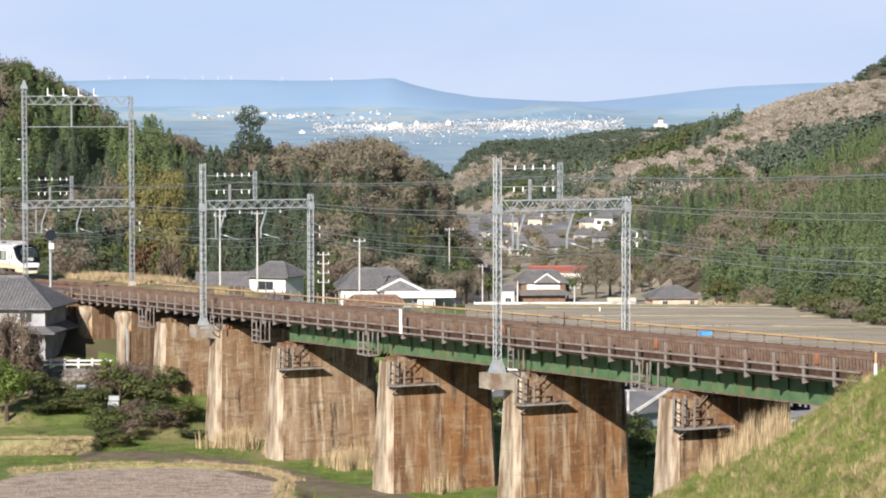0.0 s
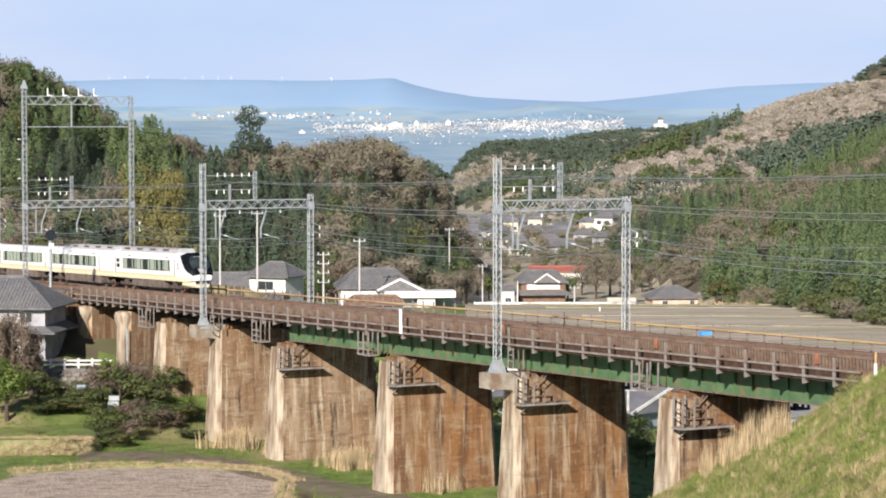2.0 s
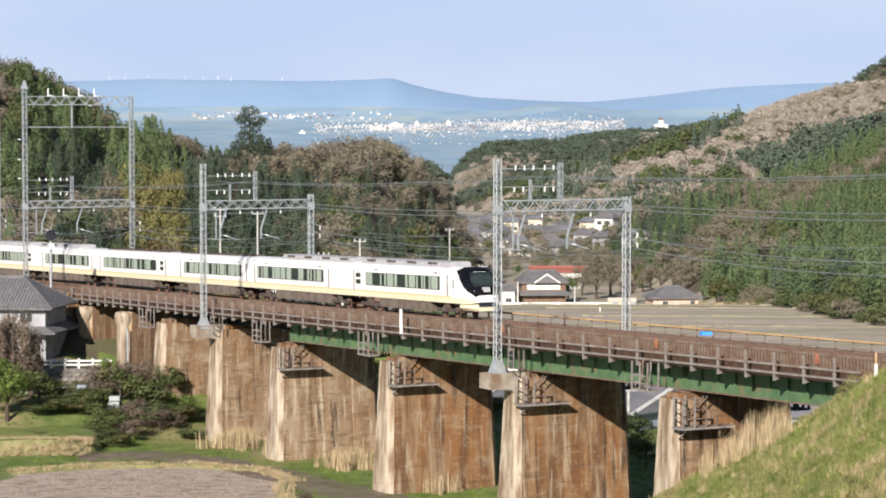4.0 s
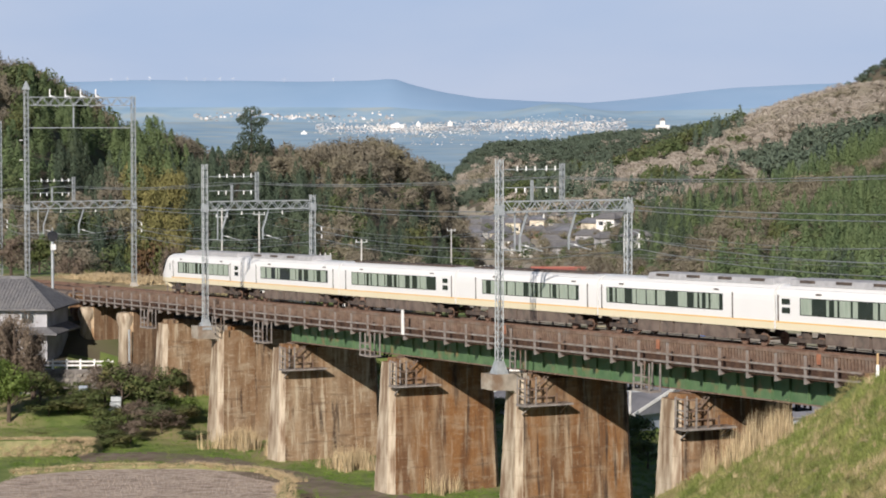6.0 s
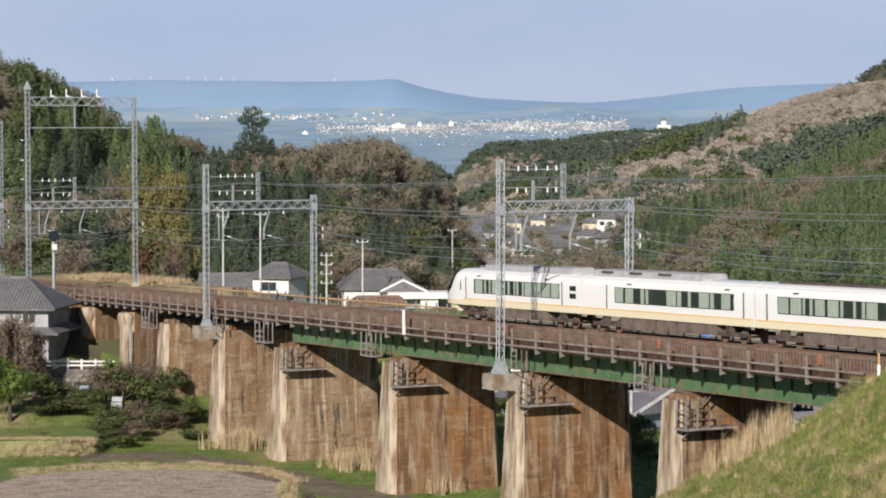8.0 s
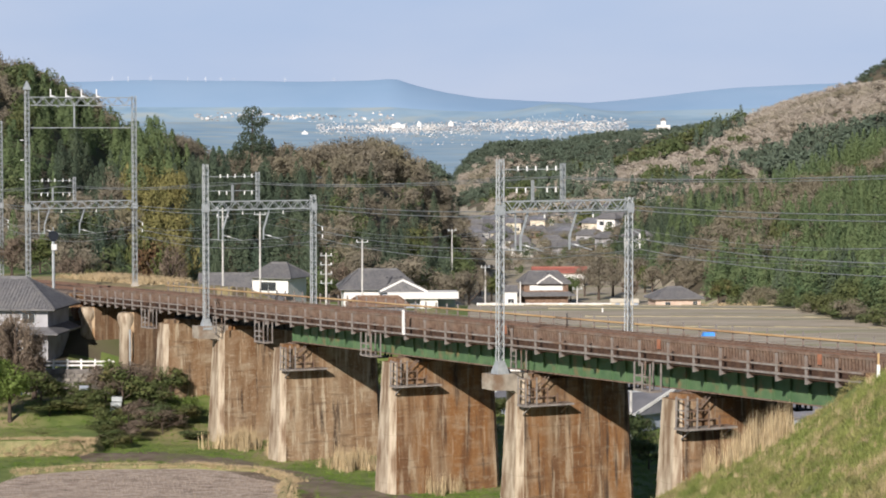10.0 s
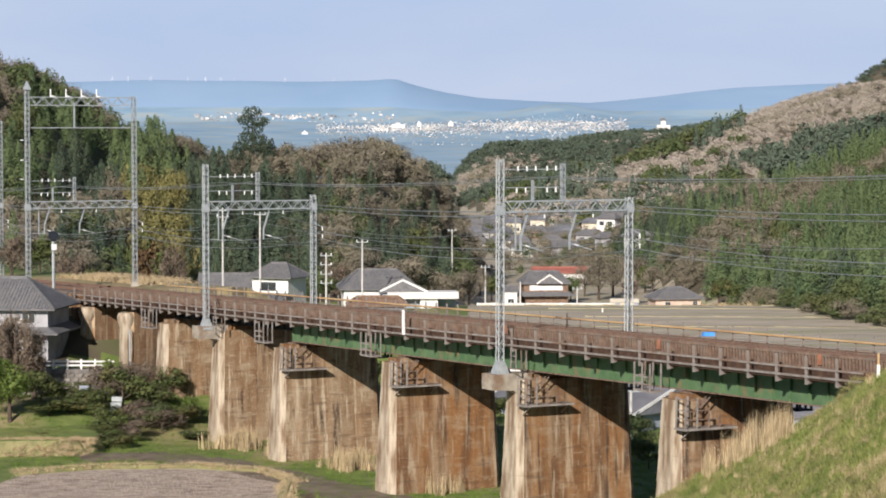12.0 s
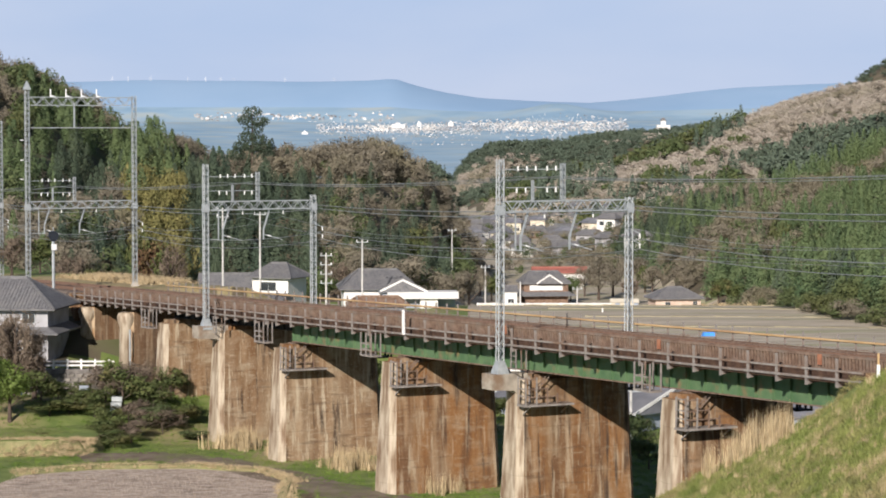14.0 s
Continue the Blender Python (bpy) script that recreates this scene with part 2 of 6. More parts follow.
HILLS = (
    # crest depth, reach before, reach behind, xs, heights
    (640, 250, 300, (-260, -150, -116, -107, -99, -91, -84, -79, -70, -62, -52, -42), (62, 48, 39.5, 35, 30.5, 24.5, 16, 16, 17, 4, -8, -50)),   # hill above the line
    (600, 165, 260, (-95, -72, -62, -55, -46, -38, -28, -18, -8, 0, 5, 10), (4, 8, 12, 14, 16, 15, 15.5, 16.5, 11.5, 2, -7, -15)),  # rounded knoll
    (700, 340, 400, (36, 50, 58, 71, 87, 102, 117, 127, 190, 300), (-40, -14, -5, 1, 4, 5, 10, 16, 36, 60)),  # cedar slope
    (1350, 520, 600, (-5, 20, 67, 98, 129, 160, 192, 223, 260, 420), (-40, -22, -4, 5, 14, 26, 38, 46, 49, 86)),  # brown ridge behind
    (1250, 170, 200, (-40, -24, -13, -4, 5, 13, 22), (-70, -12, 6, 7, -6, -40, -70)),       # small dark hill in the gap
    (2120, 420, 200, (285, 305, 345, 365, 388, 430, 560), (-30, 30, 58, 72, 86, 105, 125)),      # far dark peak
    (1900, 400, 350, (-20, 7, 22, 38, 90, 138, 243, 262, 290), (-60, -16, 2, 11, 15, 21, 30, 20, -20)),       # dark far ridge
)
BASE_Y = (-300, 120, 230, 380, 510, 800, 1000, 1500, 2400)
BASE_Z = (0, 0, 0.3, -1.4, -10.0, -14.2, -15, -24, -36)


def ground_z(x, y):
    x, y = np.asarray(x, float), np.asarray(y, float)
    s, v = track_sv(x, y)
    z = np.interp(y, BASE_Y, BASE_Z) + 0 * x
    # the foot of the valley side, where the line comes off it
    z = z + 2.6 * np.clip((-11 - s) / 10, 0, 1) * np.clip((y - 205) / 12, 0, 1) * np.clip((420 - y) / 60, 0, 1)
    for yc, front, back, xs, zs in HILLS:
        crest, k = ridge(x, y, yc, front, back, xs, zs)
        top = crest + smooth_noise(x, y, 30) * 1.8
        z = np.maximum(z, z + (top - z) * k)
    rail = P0.z + s * GRADE - 0.75
    for inside in (np.maximum(S_LEFT - s, 0), np.maximum(s - S_RIGHT, 0)):
        out = np.maximum(np.abs(v + 0.8) - 5.8, 0)
        bank = np.where(inside > 0, rail - out * np.where(v < 0, 0.95, 0.6), -99)
        z = np.where(inside > 0, np.where(out > 0, np.maximum(z, bank), rail), z)
    # earth cone before the abutment
    cone = P0.z + S_LEFT * GRADE - 2.3 - 0.62 * np.hypot(np.maximum(s - S_LEFT, 0), 1.2 * np.maximum(np.abs(v + 0.8) - 5.2, 0))
    z = np.where((s >= S_LEFT) & (s < -30), np.maximum(z, cone), z)
    # slope that the line runs onto, behind and above the house
    z = np.where((v > 5) & (s < S_LEFT), np.maximum(z, rail + 0.3 - np.maximum(v - 14, 0) * 0.4), z)
    # terrace of the house below the line, held by a stone wall
    terrace = (x < -30.4) & (x > -75) & (y > 230.3) & (v < -7.5) & (s < -20)
    z = np.where(terrace, np.maximum(z, 5.3), z)
    # grassy bank in front and the hillside under the camera
    bank = np.minimum(15 + 0.755 * (x - 23.5) - 0.102 * (y - 130), 19.5 - 0.01 * y)
    bank = np.minimum(bank, rail + 0.4 + 0.7 * (-5.6 - v))
    bank = np.where(v < -5.6, bank, -99)
    z = np.maximum(z, np.where((y < 190) & (x > 3), bank + smooth_noise(x, y, 6) * 0.25, -99))
    hill = 26.3 - 0.21 * np.hypot(x, np.maximum(y, 0))
    z = np.maximum(z, np.where((y < 140) & (v < -8), hill, -99))
    return z


def gz(x, y):
    return float(ground_z(x, y))


def build_ground():
    ys = np.concatenate([np.linspace(-250, 60, 24), np.linspace(66, 320, 185), 320 * np.exp(np.linspace(0.012, math.log(2450 / 320), 130))])
    ts = np.linspace(-1, 1, 301)
    Y, Tt = np.meshgrid(ys, ts, indexing="ij")
    X = Tt * (130 + 0.42 * np.maximum(Y, 0))
    Z = ground_z(X, Y)
    nx = len(ts)
    verts = np.stack([X, Y, Z], -1).reshape(-1, 3)
    i, j = np.meshgrid(np.arange(len(ys) - 1), np.arange(nx - 1), indexing="ij")
    a = (i * nx + j).ravel()
    faces = np.stack([a, a + 1, a + nx + 1, a + nx], 1)
    me = bpy.data.meshes.new("ground")
    me.from_pydata(verts.tolist(), [], faces.tolist())
    c = verts[faces].mean(1)
    x, y, z = c.T
    wood = (y > 420) & (ground_z(x, y) > np.interp(y, BASE_Y, BASE_Z) + 1.5)
    field = (y > 262) & (y < 470) & (x > 3) & ~wood
    field |= (y > 470) & ~wood
    idx = np.zeros(len(faces), int)
    idx[wood] = 1
    idx[field] = 2
    s, v = track_sv(x, y)
    idx[(s < S_LEFT + 4) & (s > -95) & (np.abs(v) < 26) & (v < 22) & (z > 2)] = 3
    idx[(s >= S_LEFT) & (s < -20) & (np.abs(v) < 16) & (z > 5.2)] = 1
    for m in (M_GRASS, M_WOODFLOOR, M_FIELD, M_DRYSLOPE):
        me.materials.append(m)
    me.polygons.foreach_set("material_index", idx)
    me.polygons.foreach_set("use_smooth", [True] * len(faces))
    tagged(new("ground", me), "grassy valley ground with fields and wooded slopes", "ground", kind="structure")


build_ground()


# ---- woods ----
def spray(c, d, k, rng, thin=0.6):
    """One small leaf spray at c that faces roughly along d."""
    nrm = (d + Vector((rng.gauss(0, 0.3), rng.gauss(0, 0.3), rng.gauss(0, 0.3)))).normalized()
    a = nrm.orthogonal().normalized()
    a.rotate(Matrix.Rotation(rng.uniform(0, 6.28), 3, nrm))
    b = nrm.cross(a)
    return (tuple(c + a * k), tuple(c - a * k * 0.5 + b * k * thin), tuple(c - a * k * 0.5 - b * k * thin))


def conifer_template(rng, n, size=0.05, blunt=0.8):
    """A cedar of unit height: a ragged blunt cone of small drooping sprays."""
    tri = []
    lump = [(rng.uniform(0, 6.28), rng.uniform(0.15, 0.85), rng.uniform(0.75, 1.3)) for _ in range(9)]
    for _ in range(n):
        f = rng.random() ** 1.25
        a = rng.uniform(0, 6.28)
        r = 0.19 * (1 - f) ** blunt + 0.012
        for la, lf, lk in lump:
            if abs(lf - f) < 0.13 and abs((a - la + 3.14) % 6.28 - 3.14) < 0.7:
                r *= lk
        r *= rng.uniform(0.62, 1.08)
        c = Vector((math.cos(a) * r, math.sin(a) * r, 0.08 + 0.9 * f))
        tri.append(spray(c, Vector((math.cos(a), math.sin(a), 0.55)), size * rng.uniform(0.6, 1.3) * (1.15 - 0.5 * f), rng))
    return np.array(tri)


def crown_template(rng, n, flat=0.75, size=0.16, hollow=0.55, thin=0.6):
    """A lumpy broad crown of unit height made of n small leaf sprays."""
    lobes = [(rng.uniform(-0.24, 0.24), rng.uniform(-0.24, 0.24), rng.uniform(0.36, 0.78), rng.uniform(0.13, 0.25)) for _ in range(9)]
    tri = []
    for _ in range(n):
        lx, ly, lz, lr = rng.choice(lobes)
        d = Vector((rng.gauss(0, 1), rng.gauss(0, 1), rng.gauss(0.15, 1))).normalized()
        c = Vector((lx, ly, lz)) + d * lr * rng.uniform(hollow, 1.0)
        c.z = max(c.z, 0.1)
        tri.append(spray(c, d, size * rng.uniform(0.6, 1.3), rng, thin))
    return np.array(tri)


def scatter(name, templates, spots, material, label, rng_seed=1):
    """One mesh of many trees; spots are x, y, z, height, width ratio."""
    if not len(spots):
        return None
    r = np.random.RandomState(rng_seed)
    chunks = []
    for x, y, z, h, w in spots:
        t = templates[r.randint(len(templates))]
        a = r.uniform(0, math.tau)
        ca, sa = math.cos(a), math.sin(a)
        p = t.reshape(-1, 3)
        q = np.empty_like(p)
        q[:, 0] = (p[:, 0] * ca - p[:, 1] * sa) * h * w + x
        q[:, 1] = (p[:, 0] * sa + p[:, 1] * ca) * h * w + y
        q[:, 2] = p[:, 2] * h + z
        chunks.append(q)
    co = np.concatenate(chunks).astype(np.float32)
    n = len(co) // 3
    me = bpy.data.meshes.new(name)
    me.vertices.add(3 * n)
    me.vertices.foreach_set("co", co.ravel())
    me.loops.add(3 * n)
    me.loops.foreach_set("vertex_index", np.arange(3 * n, dtype=np.int32))
    me.polygons.add(n)
    me.polygons.foreach_set("loop_start", np.arange(0, 3 * n, 3, dtype=np.int32))
    me.update(calc_edges=True)
    me.validate()
    me.materials.append(material)
    return tagged(new(name, me), label, "trees", kind="stuff")


def build_woods():
    rng = random.Random(5)
    con = [conifer_template(rng, 680, 0.027) for _ in range(6)]
    conf = [conifer_template(rng, 150, 0.055) for _ in range(5)]
    crn = [crown_template(rng, 600, size=0.038) for _ in range(6)]
    twg = [crown_template(rng, 700, size=0.062, thin=0.16, hollow=0.3) for _ in range(6)]
    crf = [crown_template(rng, 150, size=0.08) for _ in range(5)]
    twf = [crown_template(rng, 260, size=0.075, thin=0.22, hollow=0.3) for _ in range(5)]
    bam = [crown_template(rng, 600, size=0.036) for _ in range(3)]
    r = np.random.RandomState(11)
    near = {"dark": [], "cedar": [], "leaf": [], "bare": [], "bamboo": []}
    far = {"cedar": [], "leaf": [], "bare": [], "dark": []}

    def fill(xr, yr, step, wood, rises=1.5):
        x0, x1 = xr
        y0, y1 = yr
        n = int((x1 - x0) * (y1 - y0) / step ** 2)
        xs, ys = r.uniform(x0, x1, n), r.uniform(y0, y1, n)
        base = np.interp(ys, BASE_Y, BASE_Z)
        zs = ground_z(xs, ys)
        keep = (zs > base + rises) & (np.abs(xs) < 18 + 0.205 * ys)
        for x, y, z in zip(xs[keep], ys[keep], zs[keep]):
            wood(x, y, z)

    def kind_at(x, y, size, seed):
        return smooth_noise(np.array(x + seed * 37.0), np.array(y - seed * 53.0), size) * 1.2 + r.normal(0, 0.22)

    def left_hill(x, y, z):
        k = kind_at(x, y, 22, 1) - max(0, z - 25) * 0.13
        # the gully's shade is painted with the darker cedar colour
        if -0.158 < x / y < -0.130 and z < 25 and y < 600:
            near["dark"].append((x, y, z - 0.5, r.uniform(7, 10), r.uniform(1.0, 1.4)))
        elif k > -0.1:
            near["cedar"].append((x, y, z - 0.5, r.uniform(7.5, 11.5) if x < -82 else r.uniform(10, 16), r.uniform(0.9, 1.35)))
        elif k > -0.45:
            near["leaf"].append((x, y, z - 1, r.uniform(8, 12), r.uniform(0.9, 1.2)))
        else:
            near["bare"].append((x, y, z - 1, r.uniform(8, 12), r.uniform(0.9, 1.2)))

    def knoll(x, y, z):
        k = kind_at(x, y, 15, 2)
        px = x / y
        if px > 0.011:
            return
        if -0.128 < px < -0.105 and y < 560:
            near["bamboo"].append((x, y, z - 1, r.uniform(9, 14), r.uniform(0.55, 0.8)))
        # shade low on the knoll is painted the same way
        elif -0.103 < px < -0.05 and (y < 520 or k > -0.25):
            near["dark"].append((x, y, z - 0.5, r.uniform(8, 12), r.uniform(1.0, 1.4)))
        elif k > 0.35:
            near["dark"].append((x, y, z - 0.5, r.uniform(8, 11), r.uniform(0.9, 1.3)))
        elif k > 0.1:
            near["leaf"].append((x, y, z - 1, r.uniform(7, 10), r.uniform(0.9, 1.2)))
        else:
            near["bare"].append((x, y, z - 1, r.uniform(8, 12), r.uniform(1.0, 1.3)))

    def cedar_slope(x, y, z):
        if x / y < 0.069 or x < 33:
            return
        k = kind_at(x, y, 30, 3)
        # a spur of bare trees runs down the cedars, shade-coloured evergreens at its foot
        drop, side = (28 - z) / y, x / y
        spur = side - (0.1373 - 1.43 * (drop - 0.0369))
        if drop > 0.033 and abs(spur) < 0.0125 and r.rand() < 0.85:
            near["bare"].append((x, y, z - 1, r.uniform(6, 9), r.uniform(1.0, 1.4)))
        elif drop > 0.036 and spur < -0.0125 and r.rand() < 0.8:
            near["dark"].append((x, y, z - 0.5, r.uniform(6, 9), r.uniform(1.0, 1.5)))
        elif k > -0.42:
            near["cedar"].append((x, y, z - 0.5, r.uniform(7, 12), r.uniform(0.9, 1.4)))
        elif k > -0.58:
            near["leaf"].append((x, y, z - 1, r.uniform(6, 9), r.uniform(0.9, 1.3)))
        else:
            near["bare"].append((x, y, z - 1, r.uniform(7, 11), r.uniform(1.0, 1.3)))

    def brown_ridge(x, y, z):
        k = kind_at(x, y, 60, 4)
        px = x / y
        if 0.125 + 0.00015 * (1150 - y) < px and 960 < y < 1180 and r.rand() < 0.85:
            far["dark"].append((x, y, z - 1, r.uniform(9, 14), r.uniform(1, 1.4)))
        elif px < 0.122 and kind_at(x, y, 21, 9) > 0.74:
            far["cedar"].append((x, y, z - 1, r.uniform(10, 16), r.uniform(1, 1.4)))
        elif px < 0.122 and kind_at(x, y, 27, 5) > 0.68:
            far["leaf"].append((x, y, z - 1, r.uniform(8, 12), r.uniform(1, 1.4)))
        else:
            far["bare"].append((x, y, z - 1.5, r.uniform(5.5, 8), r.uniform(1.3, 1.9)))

    def dark_ridge(x, y, z):
        k = kind_at(x, y, 60, 6)
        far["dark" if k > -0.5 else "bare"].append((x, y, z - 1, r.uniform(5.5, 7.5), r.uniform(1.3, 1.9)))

    fill((-260, -64), (400, 760), 5.6, left_hill)
    fill((-75, 12), (432, 720), 5.6, knoll)
    fill((20, 200), (400, 800), 5.2, cedar_slope)
    fill((20, 360), (880, 1450), 6.4, brown_ridge)
    fill((-40, 320), (1560, 2000), 6.8, dark_ridge)
    fill((290, 460), (1850, 2200), 9, dark_ridge)
    fill((-28, 9), (1120, 1400), 7, dark_ridge, 3)
    # the wood reaches out along the edge of the fields
    for k in range(420):
        y = r.uniform(316, 440)
        edge = float(np.interp(y, (316, 340, 365, 420), (0.183, 0.155, 0.130, 0.118)))
        side = r.uniform(edge, 0.215)
        x = side * y
        z = float(ground_z(x, y))
        q = r.rand()
        if side < edge + 0.012:
            near["leaf" if q < 0.55 else "bare"].append((x, y, z - 0.6, r.uniform(2.0, 4.5), r.uniform(1.1, 1.6)))
        elif q < 0.55:
            near["cedar"].append((x, y, z - 0.6, r.uniform(6.5, 11), r.uniform(1.0, 1.4)))
        elif q < 0.8:
            near["dark"].append((x, y, z - 0.6, r.uniform(6, 10), r.uniform(1.0, 1.4)))
        else:
            near["leaf"].append((x, y, z - 0.6, r.uniform(5, 8), r.uniform(0.9, 1.3)))
    # bare and green trees between the houses of the village
    for k in range(150):
        y = r.uniform(640, 1120)
        x = r.uniform(0.008, 0.072) * y
        z = float(ground_z(x, y))
        near["bare" if k % 3 else "leaf"].append((x, y, z - 0.4, r.uniform(4, 7.5), r.uniform(0.9, 1.4)))
    scatter("cedar_wood", con, near["cedar"], M_CEDAR, "dark green cedars covering the hillsides", 1)
    scatter("evergreen_wood", crn, near["leaf"], M_LIGHTGREEN, "light green broadleaf trees among the cedars", 2)
    scatter("bare_wood", twg, near["bare"], M_BARE, "brown leafless deciduous trees on the hillsides", 3)
    scatter("bamboo_grove", bam, near["bamboo"], M_BAMBOO, "yellowish bamboo grove behind the railway", 4)
    scatter("dark_cedar_wood", con, near["dark"], M_CEDAR_SHADE_DARK, "cedars on knoll and slopes with shade put into their dark colour", 9)
    scatter("ridge_cedar_wood", crf + conf[:2], far["dark"], M_HAZE_CONIFER, "dark conifers along the far ridge", 8)
    scatter("far_cedar_wood", conf, far["cedar"], M_HAZE_CONIFER, "dark green conifers on the far ridges", 5)
    scatter("far_evergreen_wood", crf, far["leaf"], M_LIGHTGREEN, "green broadleaf trees on the far ridges", 6)
    scatter("far_bare_wood", twf, far["bare"], M_HAZE_BARE, "brown leafless woods on the far ridges", 7)


build_woods()


# ---- viaduct ----
def pier_material(name, rust, pale, dark, low=(0.17, 0.11, 0.062), high=(0.32, 0.235, 0.15)):
    """Weathered concrete with rust running down it, pale lime streaks and the lines of the pours."""
    m = mat(name, low, high, 0.9, 0.92, stretch=(1.6, 1.6, 0.16), bump=0.25, bump_scale=6, objrand=0.1)
    t = m.node_tree
    N, L = t.nodes.new, t.links.new
    p = t.nodes["Principled BSDF"]
    out = p.inputs["Base Color"].links[0].from_socket
    tc = N("ShaderNodeTexCoord")
    info = N("ShaderNodeObjectInfo")
    apart = N("ShaderNodeVectorMath")       # every pier has its own pattern
    apart.operation = "MULTIPLY_ADD"
    apart.inputs[1].default_value = (40, 40, 0)
    L(info.outputs["Random"], apart.inputs[0])
    L(tc.outputs["Object"], apart.inputs[2])

    def layer(prev, stretch, scale, lo, hi, colour, amount, rough=0.55):
        mp = N("ShaderNodeMapping")
        mp.inputs["Scale"].default_value = stretch
        L(apart.outputs[0], mp.inputs[0])
        n = N("ShaderNodeTexNoise")
        n.inputs["Scale"].default_value, n.inputs["Detail"].default_value, n.inputs["Roughness"].default_value = scale, 6, rough
        L(mp.outputs[0], n.inputs["Vector"])
        r = N("ShaderNodeMapRange")
        r.inputs[1].default_value, r.inputs[2].default_value, r.inputs[4].default_value = lo, hi, amount
        L(n.outputs[0], r.inputs[0])
        mx = N("ShaderNodeMix")
        mx.data_type = "RGBA"
        L(r.outputs[0], mx.inputs[0])
        L(prev, mx.inputs[6])
        mx.inputs[7].default_value = (*colour, 1)
        return mx.outputs[2]

    out = layer(out, (0.55, 0.55, 0.07), 1.0, 0.36, 0.60, (0.235, 0.112, 0.04), rust)           # broad rust runs
    out = layer(out, (0.9, 0.9, 0.10), 1.3, 0.47, 0.62, (0.125, 0.06, 0.027), rust * 0.9)
    out = layer(out, (1.7, 1.7, 0.16), 1.4, 0.55, 0.66, (0.46, 0.385, 0.275), pale)             # lime streaks
    out = layer(out, (0.30, 0.30, 0.62), 1.5, 0.52, 0.70, (0.40, 0.33, 0.23), pale * 0.6)
    out = layer(out, (1.2, 1.2, 0.10), 1.6, 0.56, 0.67, (0.055, 0.036, 0.026), dark)            # black water streaks
    out = layer(out, (0.8, 0.8, 3.4), 1.2, 0.57, 0.68, (0.44, 0.37, 0.265), pale * 0.4)       # lines of the pours
    out = layer(out, (0.22, 0.22, 2.0), 1.2, 0.60, 0.66, (0.08, 0.05, 0.033), dark * 0.45)
    out = layer(out, (3.2, 3.2, 2.2), 1.6, 0.56, 0.70, (0.44, 0.37, 0.27), pale * 0.7, 0.7)     # spalled patches
    out = layer(out, (4.0, 4.0, 3.0), 1.5, 0.54, 0.72, (0.09, 0.055, 0.035), 0.5, 0.7)
    L(out, p.inputs["Base Color"])
    return m


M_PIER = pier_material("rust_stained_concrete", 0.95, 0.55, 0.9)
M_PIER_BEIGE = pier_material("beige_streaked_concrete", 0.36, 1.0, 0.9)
# darker base under the streaks: shade on the slim piers' walls as colour
M_PIER_SHADED = pier_material("shade_darkened_concrete", 0.45, 0.3, 1.0, (0.075, 0.052, 0.035), (0.16, 0.115, 0.075))
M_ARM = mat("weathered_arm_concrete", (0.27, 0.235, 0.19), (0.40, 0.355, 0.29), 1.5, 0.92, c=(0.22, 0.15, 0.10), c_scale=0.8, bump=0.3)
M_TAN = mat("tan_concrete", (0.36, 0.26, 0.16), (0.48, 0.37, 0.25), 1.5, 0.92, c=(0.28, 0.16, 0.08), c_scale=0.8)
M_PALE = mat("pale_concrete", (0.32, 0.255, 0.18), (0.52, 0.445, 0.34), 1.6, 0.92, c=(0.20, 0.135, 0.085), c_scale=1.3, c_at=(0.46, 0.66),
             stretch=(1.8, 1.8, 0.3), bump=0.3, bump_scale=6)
PIER_S = (-43.6, -32.4, -22.7, -9.2, 4.1, 24.6, 44.2, 63.9)
PIER_TOP = (-1.75, -1.85, -2.5, -2.5, -3.4, -3.4, -3.4, -3.4)


